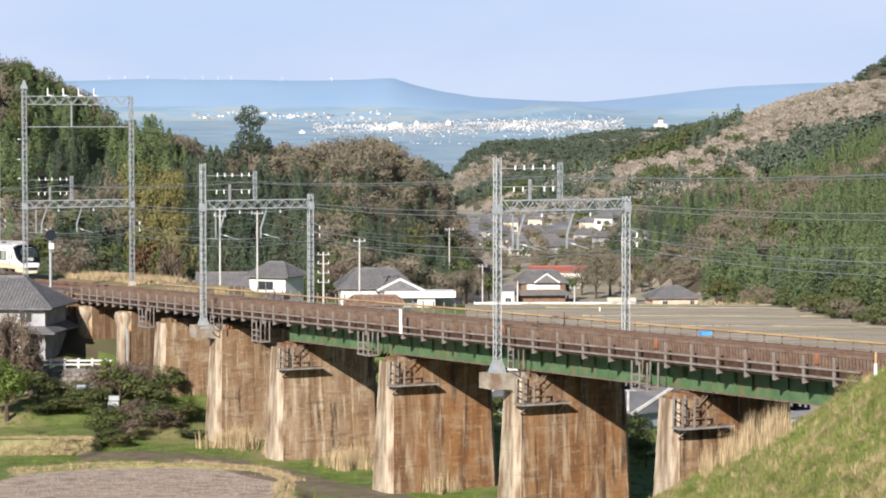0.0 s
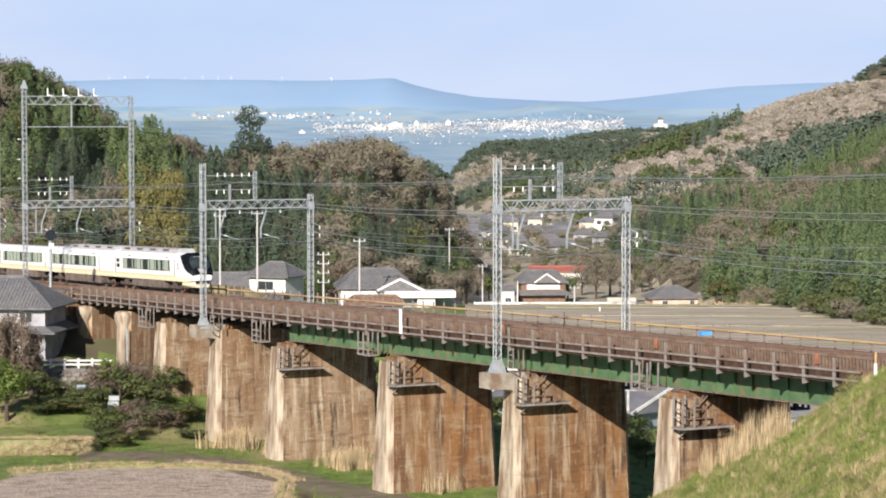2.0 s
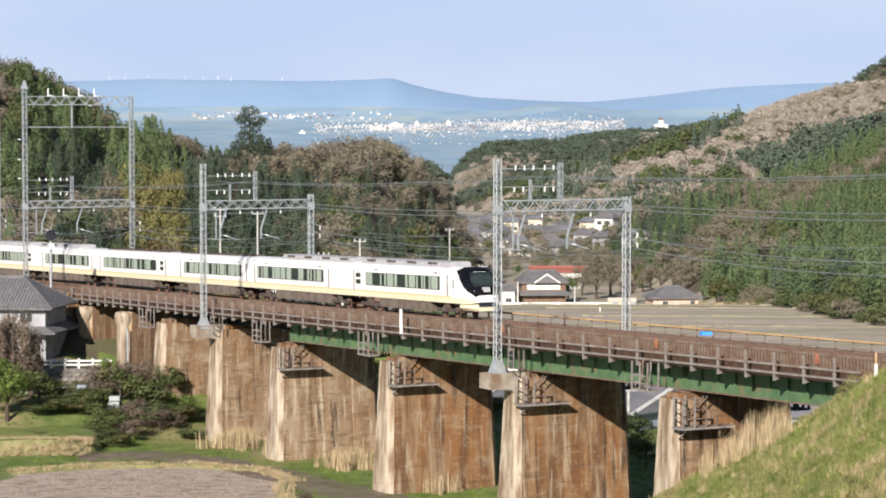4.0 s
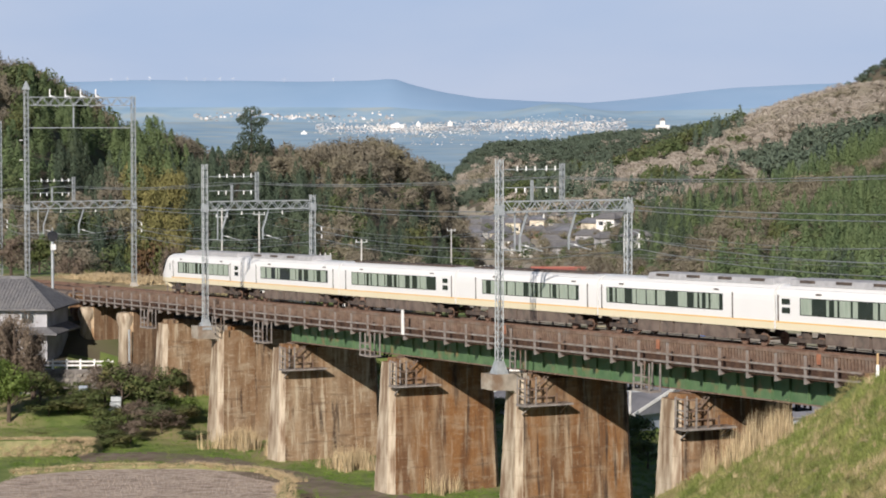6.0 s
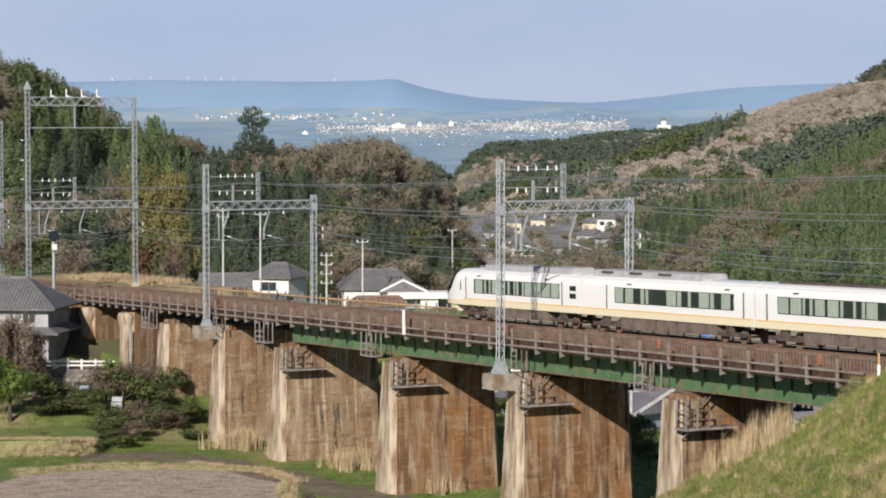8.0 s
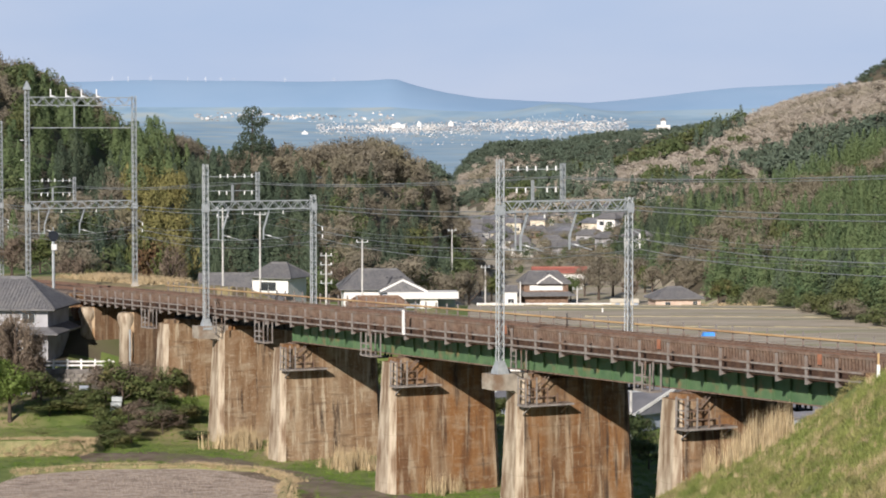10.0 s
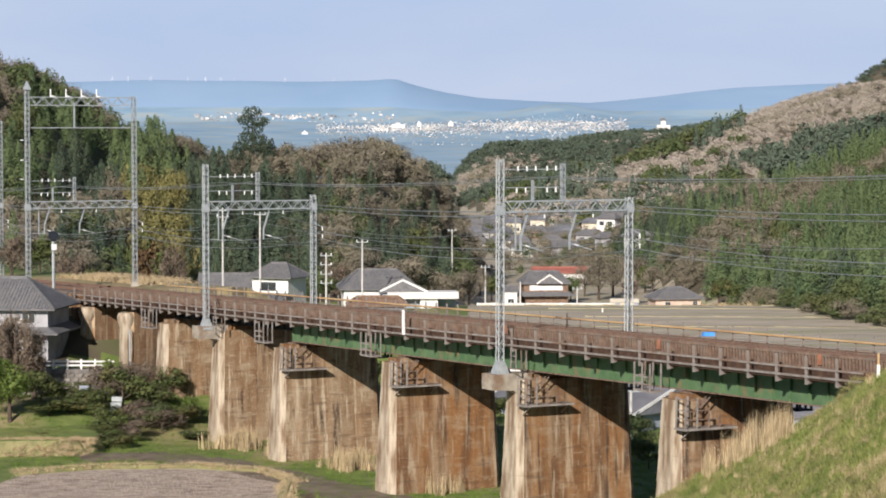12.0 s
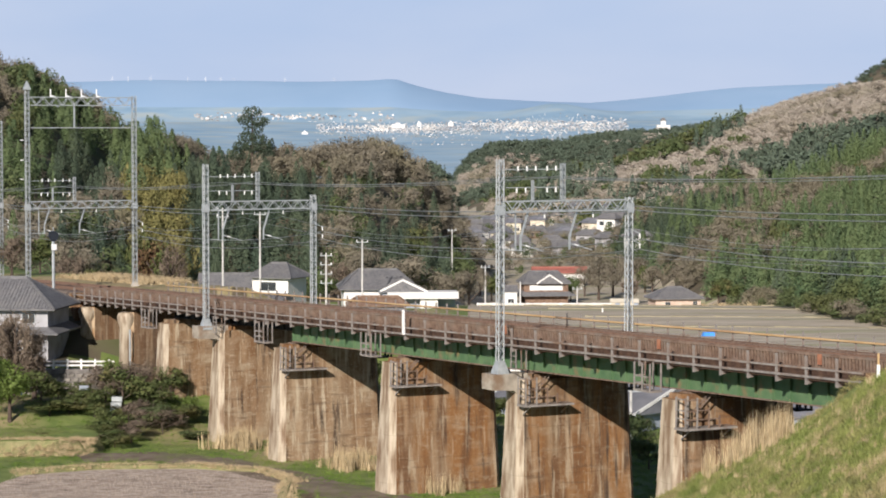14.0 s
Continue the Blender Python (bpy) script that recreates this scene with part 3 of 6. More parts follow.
def build_pier(s, top, slim):
    p = TRACK @ Vector((s, 0, 0))
    ends = [gz(*(TRACK @ Vector((s, v, 0))).xy) for v in (-6, 0, 5)]
    z0 = min(ends) - 1.0
    th = thing("bridge_pier", pose(p.x, p.y, z0, 0, 0, HEAD),
               "slender pale concrete pier with a swollen head" if slim else "tall rust-stained concrete wall pier under the railway", "bridge pier", "viaduct piers")
    h = p.z + top - z0
    y0, y1 = (-4.9, 3.9) if not slim else (-4.6, 3.6)
    w0 = 0.85 if slim else 1.05
    bm = B()
    n_lift = max(4, int(h / 1.6))
    rings = []
    for i in range(n_lift + 1):
        z = h * i / n_lift
        g = (h - z) * (0.022 if slim else 0.052)
        w, e = w0 + g, g * 0.9
        c = 0.35 + 0.3 * g
        r = [(-w, y1 + e - c, z), (-w, y0 - e + c, z), (-w + c, y0 - e, z), (w - c, y0 - e, z), (w, y0 - e + c, z), (w, y1 + e - c, z), (w - c, y1 + e, z), (-w + c, y1 + e, z)]
        rings.append(r)
        if 0 < i < n_lift:      # a shallow lip where one pour meets the next
            rings.append([(x * 1.012, y0 + (y - y0) * 1.004 - 0.02, z + 0.02) for x, y, _ in r])
    loft(bm, rings)
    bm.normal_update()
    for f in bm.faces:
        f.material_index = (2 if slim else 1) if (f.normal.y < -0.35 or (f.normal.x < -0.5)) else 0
    part("shaft", bm, [M_PIER_SHADED if slim else M_PIER_BEIGE if s < 10 else M_PIER, M_PALE, M_TAN], th)
    # coping under the girders
    bm = B()
    if slim:
        loft(bm, [[(math.cos(a) * r, y0 - 0.1 + math.sin(a) * r, h + dz) for a in [math.tau * k / 14 for k in range(14)]]
                  for r, dz in ((0.85, -h), (0.70, -1.5), (0.90, -0.95), (0.96, -0.5), (0.85, -0.1), (0.5, 0.0))])
        part("column", bm, M_PALE, th, "round pale concrete column with a swollen head", smooth=True)
    else:
        box(bm, (-0.75, y0 + 0.5, h), (0.75, y1 - 0.4, h + 0.32), taper=0.04)
        part("bearing_shelf", bm, M_PIER, th)
    for v in (NEAR_V - 0.95, NEAR_V + 0.95, FAR_V - 0.95, FAR_V + 0.95):
        bm = B()
        box(bm, (-0.45, v - 0.28, h + (0.0 if slim else 0.32)), (0.45, v + 0.28, h + (0.1 if slim else 0.42)))
        part("bearing", bm, M_RUST, th)
    return th, h, y0


def build_piers():
    for i, (s, top) in enumerate(zip(PIER_S, PIER_TOP)):
        th, h, y0 = build_pier(s, top, i < 2)
        if i in (3, 6):     # arm that carries a mast
            bm = B()
            loft(bm, [[(-0.75, y, zl), (0.75, y, zl), (0.75, y, h + 0.42), (-0.75, y, h + 0.42)]
                      for y, zl in ((y0 + 0.8, h - 1.7), (y0 - 0.3, h - 0.75), (y0 - 2.0, h - 0.65))])
            part("mast_arm", bm, M_ARM, th, "grey-brown concrete arm")
        if i == 1:
            bm = B()
            beam(bm, (1.3, y0 - 0.25, 0.5), (1.3, y0 - 0.25, h - 1.6), 0.22, n=8)
            part("drain_pipe", bm, M_GALV, th, "pale grey drain pipe")
    for s, side in ((S_LEFT + 0.6, -1), (S_RIGHT - 0.6, 1)):
        p = TRACK @ Vector((s, 0, 0))
        bm = B()
        box(bm, (-0.8, -5.4, -9), (0.8, 4.4, -1.9))
        box(bm, (-0.8 if side < 0 else 0.2, -5.4, -1.9), (-0.2 if side < 0 else 0.8, 4.4, -0.5))
        ob = part("abutment", bm, M_PIER, None, "", pose(p.x, p.y, p.z, 0, 0, HEAD))
        tagged(ob, "rust-stained concrete abutment at the viaduct's end", "abutment", kind="structure")


build_piers()
ENDS = (S_LEFT + 0.3,) + PIER_S + (S_RIGHT - 0.6,)


def build_spans():
    for a, b in zip(ENDS, ENDS[1:]):
        deep = a > 3
        L = b - a
        bot = -2.88 if deep else (-1.95 if a > -25 else -1.45)
        if L < 3:
            bot = -1.3
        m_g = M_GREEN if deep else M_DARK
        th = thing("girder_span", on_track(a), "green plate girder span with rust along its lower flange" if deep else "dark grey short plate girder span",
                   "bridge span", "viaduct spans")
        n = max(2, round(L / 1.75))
        # plate added to stop light leaking down through the open deck
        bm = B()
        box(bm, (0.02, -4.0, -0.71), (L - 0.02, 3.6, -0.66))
        part("deck_plate", bm, M_DARK, th, "added dark plate blocking light under the deck")
        for v in (NEAR_V, FAR_V):
            for w in (-0.95, 0.95):
                web = B()
                box(web, (0.06, v + w - 0.012, bot), (L - 0.06, v + w + 0.012, -0.80))
                g = part("web_plate", web, m_g, th)
                for zz, hh, name in ((bot - 0.05, 0.07, "lower_flange"), (-0.80, 0.07, "upper_flange")):
                    f = B()
                    box(f, (0.06, v + w - 0.2, zz), (L - 0.06, v + w + 0.2, zz + hh))
                    part(name, f, M_RUST if name[0] == "l" and deep else m_g, g)
                if v == NEAR_V and w < 0:
                    for k in range(n + 1):
                        x = 0.12 + (L - 0.24) * k / n
                        st = B()
                        box(st, (x - 0.02, v + w - 0.17, bot + 0.02), (x + 0.02, v + w - 0.012, -0.80))
                        part("stiffener", st, m_g, g)
            for k in range(max(2, int(L / 5)) + 1):
                x = 0.3 + (L - 0.6) * k / max(2, int(L / 5))
                cb = B()
                beam(cb, (x, v - 0.93, -0.85), (x, v + 0.93, bot + 0.2), 0.09)
                beam(cb, (x, v - 0.93, bot + 0.2), (x, v + 0.93, -0.85), 0.09)
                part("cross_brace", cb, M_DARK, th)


build_spans()


def build_tracks():
    for v, name in ((NEAR_V, "near"), (FAR_V, "far")):
        th = tagged(thing("railway_track", on_track(0, v, -0.22), "double steel rails on rust-brown timber sleepers", "railway track"), kind="structure")
        for w in (-0.75, 0.75):
            bm = B()
            box(bm, (-230, w - 0.065, -0.17), (330, w + 0.065, -0.15))
            box(bm, (-230, w - 0.012, -0.15), (330, w + 0.012, -0.04))
            box(bm, (-230, w - 0.034, -0.04), (330, w + 0.034, 0))
            part("rail", bm, M_RAIL, th)
        for w in (-0.42, 0.42):
            bm = B()
            box(bm, (S_LEFT, w - 0.06, -0.17), (S_RIGHT, w + 0.06, -0.03))
            part("guard_rail", bm, M_RUST, th)
    bed = B()
    for x0, x1 in ((-230, S_LEFT - 0.4), (S_RIGHT + 0.2, 330)):
        loft(bed, [[(x, -5.6, -1.1), (x, 4.2, -1.1), (x, 3.4, -0.44), (x, -4.5, -0.44)] for x in (x0, x1)])
    tagged(part("ballast", bed, mat("ballast_stone", (0.12, 0.09, 0.07), (0.26, 0.21, 0.17), 7, 0.95, bump=1.0, bump_scale=12), None, "", TRACK),
           "brown ballast bed under the rails", "ballast", kind="structure")


build_tracks()


# rust darkened to carry the shade between the ribs and below the panels
M_RUST_SHADE = mat("shade_dark_rusty_plate", (0.05, 0.03, 0.022), (0.10, 0.06, 0.04), 2, 0.9)


def build_guard_panels():
    """Low ribbed rusty plates along the edge of the sleepers."""
    length = 4.1
    n = int((S_RIGHT - S_LEFT) / length)
    bm = B()
    box(bm, (0.0, 0.0, -0.62), (length, 0.03, 0.03))
    plate = mesh_of("back_plate", bm, M_RUST_SHADE)
    bm = B()
    box(bm, (0, -0.10, 0.03), (length - 0.015, 0.06, 0.19))
    box(bm, (0, -0.17, -0.66), (length - 0.015, 0.0, -0.58))
    for k in range(13):
        x = 0.16 + k * 0.315
        box(bm, (x - 0.05, -0.11, -0.58), (x + 0.05, 0.0, 0.03))
    me = mesh_of("guard_panel", bm, M_RUST)
    # dark plate added to fill the shaded gap down to the walkway floor
    gap_fill = B()
    box(gap_fill, (0, 0.0, -1.14), (length, 0.03, -0.63))
    for k in range(14):
        box(gap_fill, (0.1 + k * 0.295, -0.05, -0.86), (0.22 + k * 0.295, 0, -0.66))
    gap_fill = mesh_of("kick_plate", gap_fill, M_RUST_SHADE)
    fresh = B()
    box(fresh, (-0.19, -0.19, -0.45), (0.19, -0.152, 0.16))
    patch = mesh_of("fresh_rust_plate", fresh, mat("fresh_rust", (0.28, 0.115, 0.065), (0.37, 0.17, 0.10), 3, 0.9))
    fence = thing("guard_fence", on_track(S_LEFT + 0.6, -4.05), "low ribbed rust-brown steel fence beside the track", "fence")
    for k in range(n):
        part("panel", me, None, fence, at=Matrix.Translation((k * length, 0, 0)))
        part("back_plate", plate, None, fence, at=Matrix.Translation((k * length, 0, 0)))
        part("kick_plate", gap_fill, None, fence, at=Matrix.Translation((k * length, 0, 0)))
    for s in (41.9, 61.7, 78.5):
        part("joint_plate", patch, None, fence, "bright orange-brown rusted plate", at=Matrix.Translation((s - S_LEFT - 0.6, 0, 0)))


build_guard_panels()


def build_railing():
    """Walkway with posts and two rails, bracketed out from the girders, span by span."""
    pb = B()
    box(pb, (-0.065, -0.06, -1.52), (0.065, 0.06, 0.1))
    post = mesh_of("post", pb, M_GREYRUST)
    gb = B()
    loft(gb, [[(-0.07, y, z0), (0.07, y, z0), (0.07, y, z1), (-0.07, y, z1)] for y, z0, z1 in ((0.06, -1.50, -1.27), (1.15, -1.34, -1.27))])
    gusset = mesh_of("bracket", gb, M_GREYRUST)
    for a, b in zip(ENDS, ENDS[1:]):
        L = b - a
        th = thing("walkway_railing", on_track(a, -5.15), "weathered grey-brown steel walkway railing on brackets", "railing", "walkway railings")
        n = max(1, round(L / (3.05 if a > 3 else 2.4)))
        for k in range(n):
            x = 0.3 + L * k / n
            part("post", post, None, th, at=Matrix.Translation((x, 0, 0)))
            part("bracket", gusset, None, th, at=Matrix.Translation((x, 0, 0)))
        for z, d in ((-0.58, 0.11), (-1.06, 0.12)):
            bm = B()
            box(bm, (0, -0.09, z - d / 2), (L, -0.05, z + d / 2))
            part("rail_bar", bm, M_GREYRUST, th)
        bm = B()
        box(bm, (0, 0.06, -1.17), (L, 1.14, -1.12))
        part("walkway_floor", bm, M_RUST, th)
        # dark strip added for the shade under the walkway edge; no channel is there
        bm = B()
        box(bm, (0, 0.065, -1.27), (L, 0.10, -1.175))
        part("edge_channel", bm, M_RUST_SHADE, th)


build_railing()


def build_sleepers():
    bm = B()
    box(bm, (-0.11, -1.25, -0.40), (0.11, 1.25, -0.17), taper=0.01)
    me = mesh_of("sleeper", bm, M_SLEEPER)
    tracks = [o for o in scene.objects if o.name.startswith("railway_track")]
    for tr in tracks:
        for k in range(236):
            part("sleeper", me, None, tr, at=Matrix.Translation((S_LEFT + 0.4 + k * 0.555, 0, 0)))


def build_cages():
    """Refuge cages hung from the walkway beside the piers, and inspection platforms on the pier faces."""
    for i, s in enumerate(PIER_S):
        if i in (0, 1, 3, 6):
            if i in (3, 6):
                th = thing("ladder_cage", upright(s + 1.2, -5.3, 0), "small grey steel ladder cage beside a mast", "ladder cage", "refuge cages")
                for y in (-0.4, 0.4):
                    for x in (0, 0.7):
                        bm = B()
                        beam(bm, (x, y, -2.6), (x, y, -1.2), 0.07)
                        part("upright", bm, M_GREYRUST, th)
                for z in (-2.6, -2.1, -1.7):
                    bm = B()
                    beam(bm, (0, -0.4, z), (0.7, -0.4, z), 0.06)
                    part("rung", bm, M_GREYRUST, th)
            if i < 2:
                continue
        else:
            th = thing("refuge_cage", upright(s - 2.2, -5.6, 0), "grey steel refuge cage hanging from the walkway", "refuge cage", "refuge cages")
            for x in (0, 0.9, 1.8):
                for y in (-0.4, 0.4):
                    bm = B()
                    beam(bm, (x, y, -2.9), (x, y, -1.15), 0.085)
                    part("upright", bm, M_GREYRUST, th)
            for z in (-2.0, -2.45):
                bm = B()
                beam(bm, (0, -0.4, z), (1.8, -0.4, z), 0.07)
                beam(bm, (0, -0.4, z), (0, 0.4, z), 0.07)
                part("hand_bar", bm, M_GREYRUST, th)
            bm = B()
            box(bm, (-0.1, -0.45, -2.95), (1.9, 0.45, -2.85))
            part("floor_plate", bm, M_GREYRUST, th)
        if i < 4:
            continue
        # platform on the face that looks along the line
        th = thing("inspection_platform", upright(s + 1.28, -5.0, 0), "rusty steel inspection platform on a pier face", "platform", "inspection platforms")
        zf = -5.05
        bm = B()
        box(bm, (0, -0.3, zf - 0.12), (1.15, 3.6, zf))
        part("floor_plate", bm, M_GREYRUST, th)
        for y in (-0.2, 0.65, 1.5, 2.3):
            top = zf + (1.9 if y < 0.7 else 1.2 if y < 2 else 0.75)
            for x in ((0.06, 1.1) if y < 0.7 else (1.1,)):
                bm = B()
                beam(bm, (x, y, zf), (x, y, top), 0.09)
                part("upright", bm, M_GREYRUST if y < 0.7 else M_RUST, th)
        for z, y1 in ((0.55, 2.3), (1.1, 1.5), (1.75, 0.65)):
            bm = B()
            beam(bm, (1.1, -0.2, zf + z), (1.1, y1, zf + z), 0.07)
            part("hand_bar", bm, M_RUST, th)
        for z in (0.6, 1.1, 1.8):
            bm = B()
            beam(bm, (0.06, -0.2, zf + z), (1.1, -0.2, zf + z), 0.07)
            part("hand_bar", bm, M_GREYRUST, th)
        for y in (0.2, 3.2):
            bm = B()
            beam(bm, (0.05, y, zf - 0.75), (1.05, y, zf - 0.1), 0.1)
            part("strut", bm, M_GREYRUST, th)
        bm = B()
        for x in (0.35, 0.75):
            beam(bm, (x, 0.75, zf + 0.9), (x, 2.2, zf + 2.2), 0.06)
        for k in range(6):
            beam(bm, (0.35, 0.85 + k * 0.25, zf + 0.95 + k * 0.23), (0.75, 0.85 + k * 0.25, zf + 0.95 + k * 0.23), 0.05)
        part("ladder", bm, M_RUST, th, "rust-brown ladder")
    # dark cages on the far side of the deck
    for i, s in enumerate(PIER_S):
        if i < 4:
            continue
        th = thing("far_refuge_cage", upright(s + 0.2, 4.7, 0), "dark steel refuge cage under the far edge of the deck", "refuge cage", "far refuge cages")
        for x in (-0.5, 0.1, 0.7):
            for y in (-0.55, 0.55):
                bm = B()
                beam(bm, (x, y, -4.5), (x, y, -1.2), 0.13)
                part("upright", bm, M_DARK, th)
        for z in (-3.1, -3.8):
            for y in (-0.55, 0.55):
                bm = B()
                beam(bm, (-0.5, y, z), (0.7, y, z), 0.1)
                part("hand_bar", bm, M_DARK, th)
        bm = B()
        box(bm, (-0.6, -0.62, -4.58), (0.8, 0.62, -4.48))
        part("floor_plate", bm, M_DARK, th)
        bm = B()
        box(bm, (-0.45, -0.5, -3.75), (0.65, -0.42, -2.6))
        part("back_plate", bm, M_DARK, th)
    th = thing("marker_post", on_track(28.3, -5.32, 0), "white kilometre post beside the railing", "marker post", "white posts")
    bm = B()
    box(bm, (-0.09, -0.09, -1.1), (0.09, 0.09, 0.75), taper=0.015)
    part("post", bm, M_PORC, th)


build_cages()


# ---- overhead line ----
def lattice(bm, h, w0, w1, w_leg, step, base=None):
    """A square latticed mast from z=0 to h."""
    n = max(2, round(h / step))
    for sx in (-1, 1):
        for sy in (-1, 1):
            beam(bm, (sx * w0 / 2, sy * w0 / 2, 0), (sx * w1 / 2, sy * w1 / 2, h), w_leg)
    for k in range(n):
        za, zb = h * k / n, h * (k + 1) / n
        wa, wb = (w0 + (w1 - w0) * k / n) / 2, (w0 + (w1 - w0) * (k + 1) / n) / 2
        f = 1 if k % 2 else -1
        for s in (-1, 1):
            beam(bm, (-f * wa, s * wa, za), (f * wb, s * wb, zb), w_leg * 0.62)
            beam(bm, (s * wa, -f * wa, za), (s * wb, f * wb, zb), w_leg * 0.62)


def insulator(h=0.34, r=0.075):
    bm = B()
    rings = []
    for k in range(7):
        rr = r if k % 2 else r * 0.55
        z = -h * k / 6
        rings.append([(math.cos(a) * rr, math.sin(a) * rr, z) for a in [math.tau * j / 8 for j in range(8)]])
    loft(bm, rings)
    return bm


INS = mesh_of("insulator", insulator(), M_PORC, True)


def gantry(s, z_near, z_far, h_near, h_far, tall=False, v0=-6.0, v1=4.35):
    th = thing("overhead_line_gantry", upright(s), "tall galvanised lattice gantry with two beams" if tall else "galvanised lattice gantry carrying the overhead wires",
               "gantry", "overhead line gantries")
    w = 0.4
    for v, z, h in ((v0, z_near, h_near), (v1, z_far, h_far)):
        bm = B()
        lattice(bm, h - z, w, w * 0.94, 0.062, 0.55)
        part("mast", bm, M_GALV, th, at=Matrix.Translation((0, v, z)))
        bm = B()
        loft(bm, [[(-a, -a, zz), (a, -a, zz), (a, a, zz), (-a, a, zz)] for a, zz in ((0.5, -0.35), (0.44, -0.1), (0.24, 0.6))])
        part("mast_foot", bm, M_CONC if v > 0 else M_GALV, th, at=Matrix.Translation((0, v, z)))
        bm = B()
        box(bm, (-0.27, -0.27, 7.9), (0.27, 0.27, 8.55))
        part("joint_box", bm, M_GALV, th, at=Matrix.Translation((0, v, 0)))
    levels = [(8.45, 0.72)] + ([(19.4, 0.85)] if tall else [])
    for zb, hb in levels:
        bm = B()
        a, b = v0 + 0.35, v1 - 0.35
        for sx in (-0.28, 0.28):
            for dz in (-hb / 2, hb / 2):
                beam(bm, (sx, a, zb + dz), (sx, b, zb + dz), 0.085)
            n = 16
            for k in range(n):
                y0, y1 = a + (b - a) * k / n, a + (b - a) * (k + 1) / n
                f = 1 if k % 2 else -1
                beam(bm, (sx, y0, zb - f * hb / 2), (sx, y1, zb + f * hb / 2), 0.06)
        for k in range(9):
            y = a + (b - a) * k / 8
            for dz in (-hb / 2, hb / 2):
                beam(bm, (-0.28, y, zb + dz), (0.28, y, zb + dz), 0.05)
        part("beam", bm, M_GALV, th)
    # feeder post on the beam with two rows of insulators
    for y, h, ww in ((-1.05, 2.6, 0.24), (-3.45, 1.45, 0.12)):
        bm = B()
        lattice(bm, h, ww, ww, 0.05, 0.4)
        part("feeder_post", bm, M_GALV, th, at=Matrix.Translation((0, y, 8.8)))
    for z, ys in ((11.0, (-4.6, -3.9, -3.2, -2.3, -1.6)), (9.75, (-4.7, -4.0, -2.3, -1.6))):
        bm = B()
        beam(bm, (0, v0 + 0.3, z), (0, -1.05, z), 0.05)
        part("feeder_bar", bm, M_GALV, th)
        for y in ys:
            part("insulator", INS, None, th, "white porcelain insulator", at=Matrix.Translation((0, y, z - 0.02 if z < 10 else z + 0.22)))
    # arms that steady the contact wires
    for vt in (NEAR_V, FAR_V):
        bm = B()
        beam(bm, (0, vt - 1.3, 8.1), (0, vt - 1.9, 6.3), 0.12)
        beam(bm, (0, vt - 1.9, 6.3), (0, vt - 1.9, 5.4), 0.12)
        beam(bm, (0, vt - 1.9, 5.85), (0, vt - 0.1, 5.35), 0.07)
        part("steady_arm", bm, M_GALV, th)
        part("insulator", INS, None, th, "white porcelain insulator", at=pose(0, vt - 1.5, 5.75, 75, 0, 0))
        part("insulator", INS, None, th, "white porcelain insulator", at=Matrix.Translation((0, vt, 7.95)))
    for z in (6.4, 5.7):
        bm = B()
        beam(bm, (0, v1, z + 0.4), (0, v1 + 0.9, z), 0.06)
        part("cable_arm", bm, M_GALV, th)
        part("insulator", INS, None, th, "white porcelain insulator", at=Matrix.Translation((0, v1 + 0.9, z)))
    bm = B()
    beam(bm, (0, v0 + 0.5, 8.0), (0, v0 + 1.2, 8.0), 0.07)
    beam(bm, (0, v0 + 1.2, 8.0), (0, v0 + 1.2, 5.4), 0.09)
    beam(bm, (0, v0 + 0.3, 5.5), (0, v0 + 1.9, 5.4), 0.07)
    part("drop_arm", bm, M_GALV, th)
    if tall:
        bm = B()
        beam(bm, (0, v0, 16.6), (0, v1, 16.6), 0.09)
        part("tie_bar", bm, M_GALV, th)
        bm = B()
        beam(bm, (0, -1.0, 16.6), (0, -1.0, 19.2), 0.14)
        part("hanger", bm, M_GALV, th)
        for y in (-3.6, -1.9, -0.2, 1.5):
            bm = B()
            beam(bm, (0, y, 19.8), (0, y, 20.7), 0.14, n=6)
            beam(bm, (0, y, 19.95), (0, y + 0.75, 19.75), 0.22, n=6)
            part("high_insulator", bm, M_PORC, th, "white porcelain high-voltage insulator")
        for y in (-3.0, 0.9):
            part("insulator", INS, None, th, "white porcelain insulator", at=pose(0, y, 18.85, 90, 0, 0))
        for z in (15.3, 13.2, 11.2):
            part("insulator", INS, None, th, "white porcelain insulator", at=pose(0, v0 - 0.75, z, 90, 0, 0))
        bm = B()
        loft(bm, [[(-a, -a, zz), (a, -a, zz), (a, a, zz), (-a, a, zz)] for a, zz in ((0.35, 0), (0.06, 0.9))])
        part("mast_cap", bm, M_GALV, th, at=Matrix.Translation((0, v0, h_near)))
    return th


GANTRY_S = (-101.0, -58.0, -8.9, 44.4, 97.6)
gantry(-101.0, -1.0, -1.0, 18.6, 18.6)
gantry(-58.0, -0.9, -0.6, 20.6, 20.0, True, -6.2, 5.7)
gantry(-8.9, -2.05, -1.2, 12.1, 9.3)
gantry(44.4, -2.7, -1.2, 11.7, 9.0)
gantry(97.6, -1.0, -1.0, 12.0, 9.2)


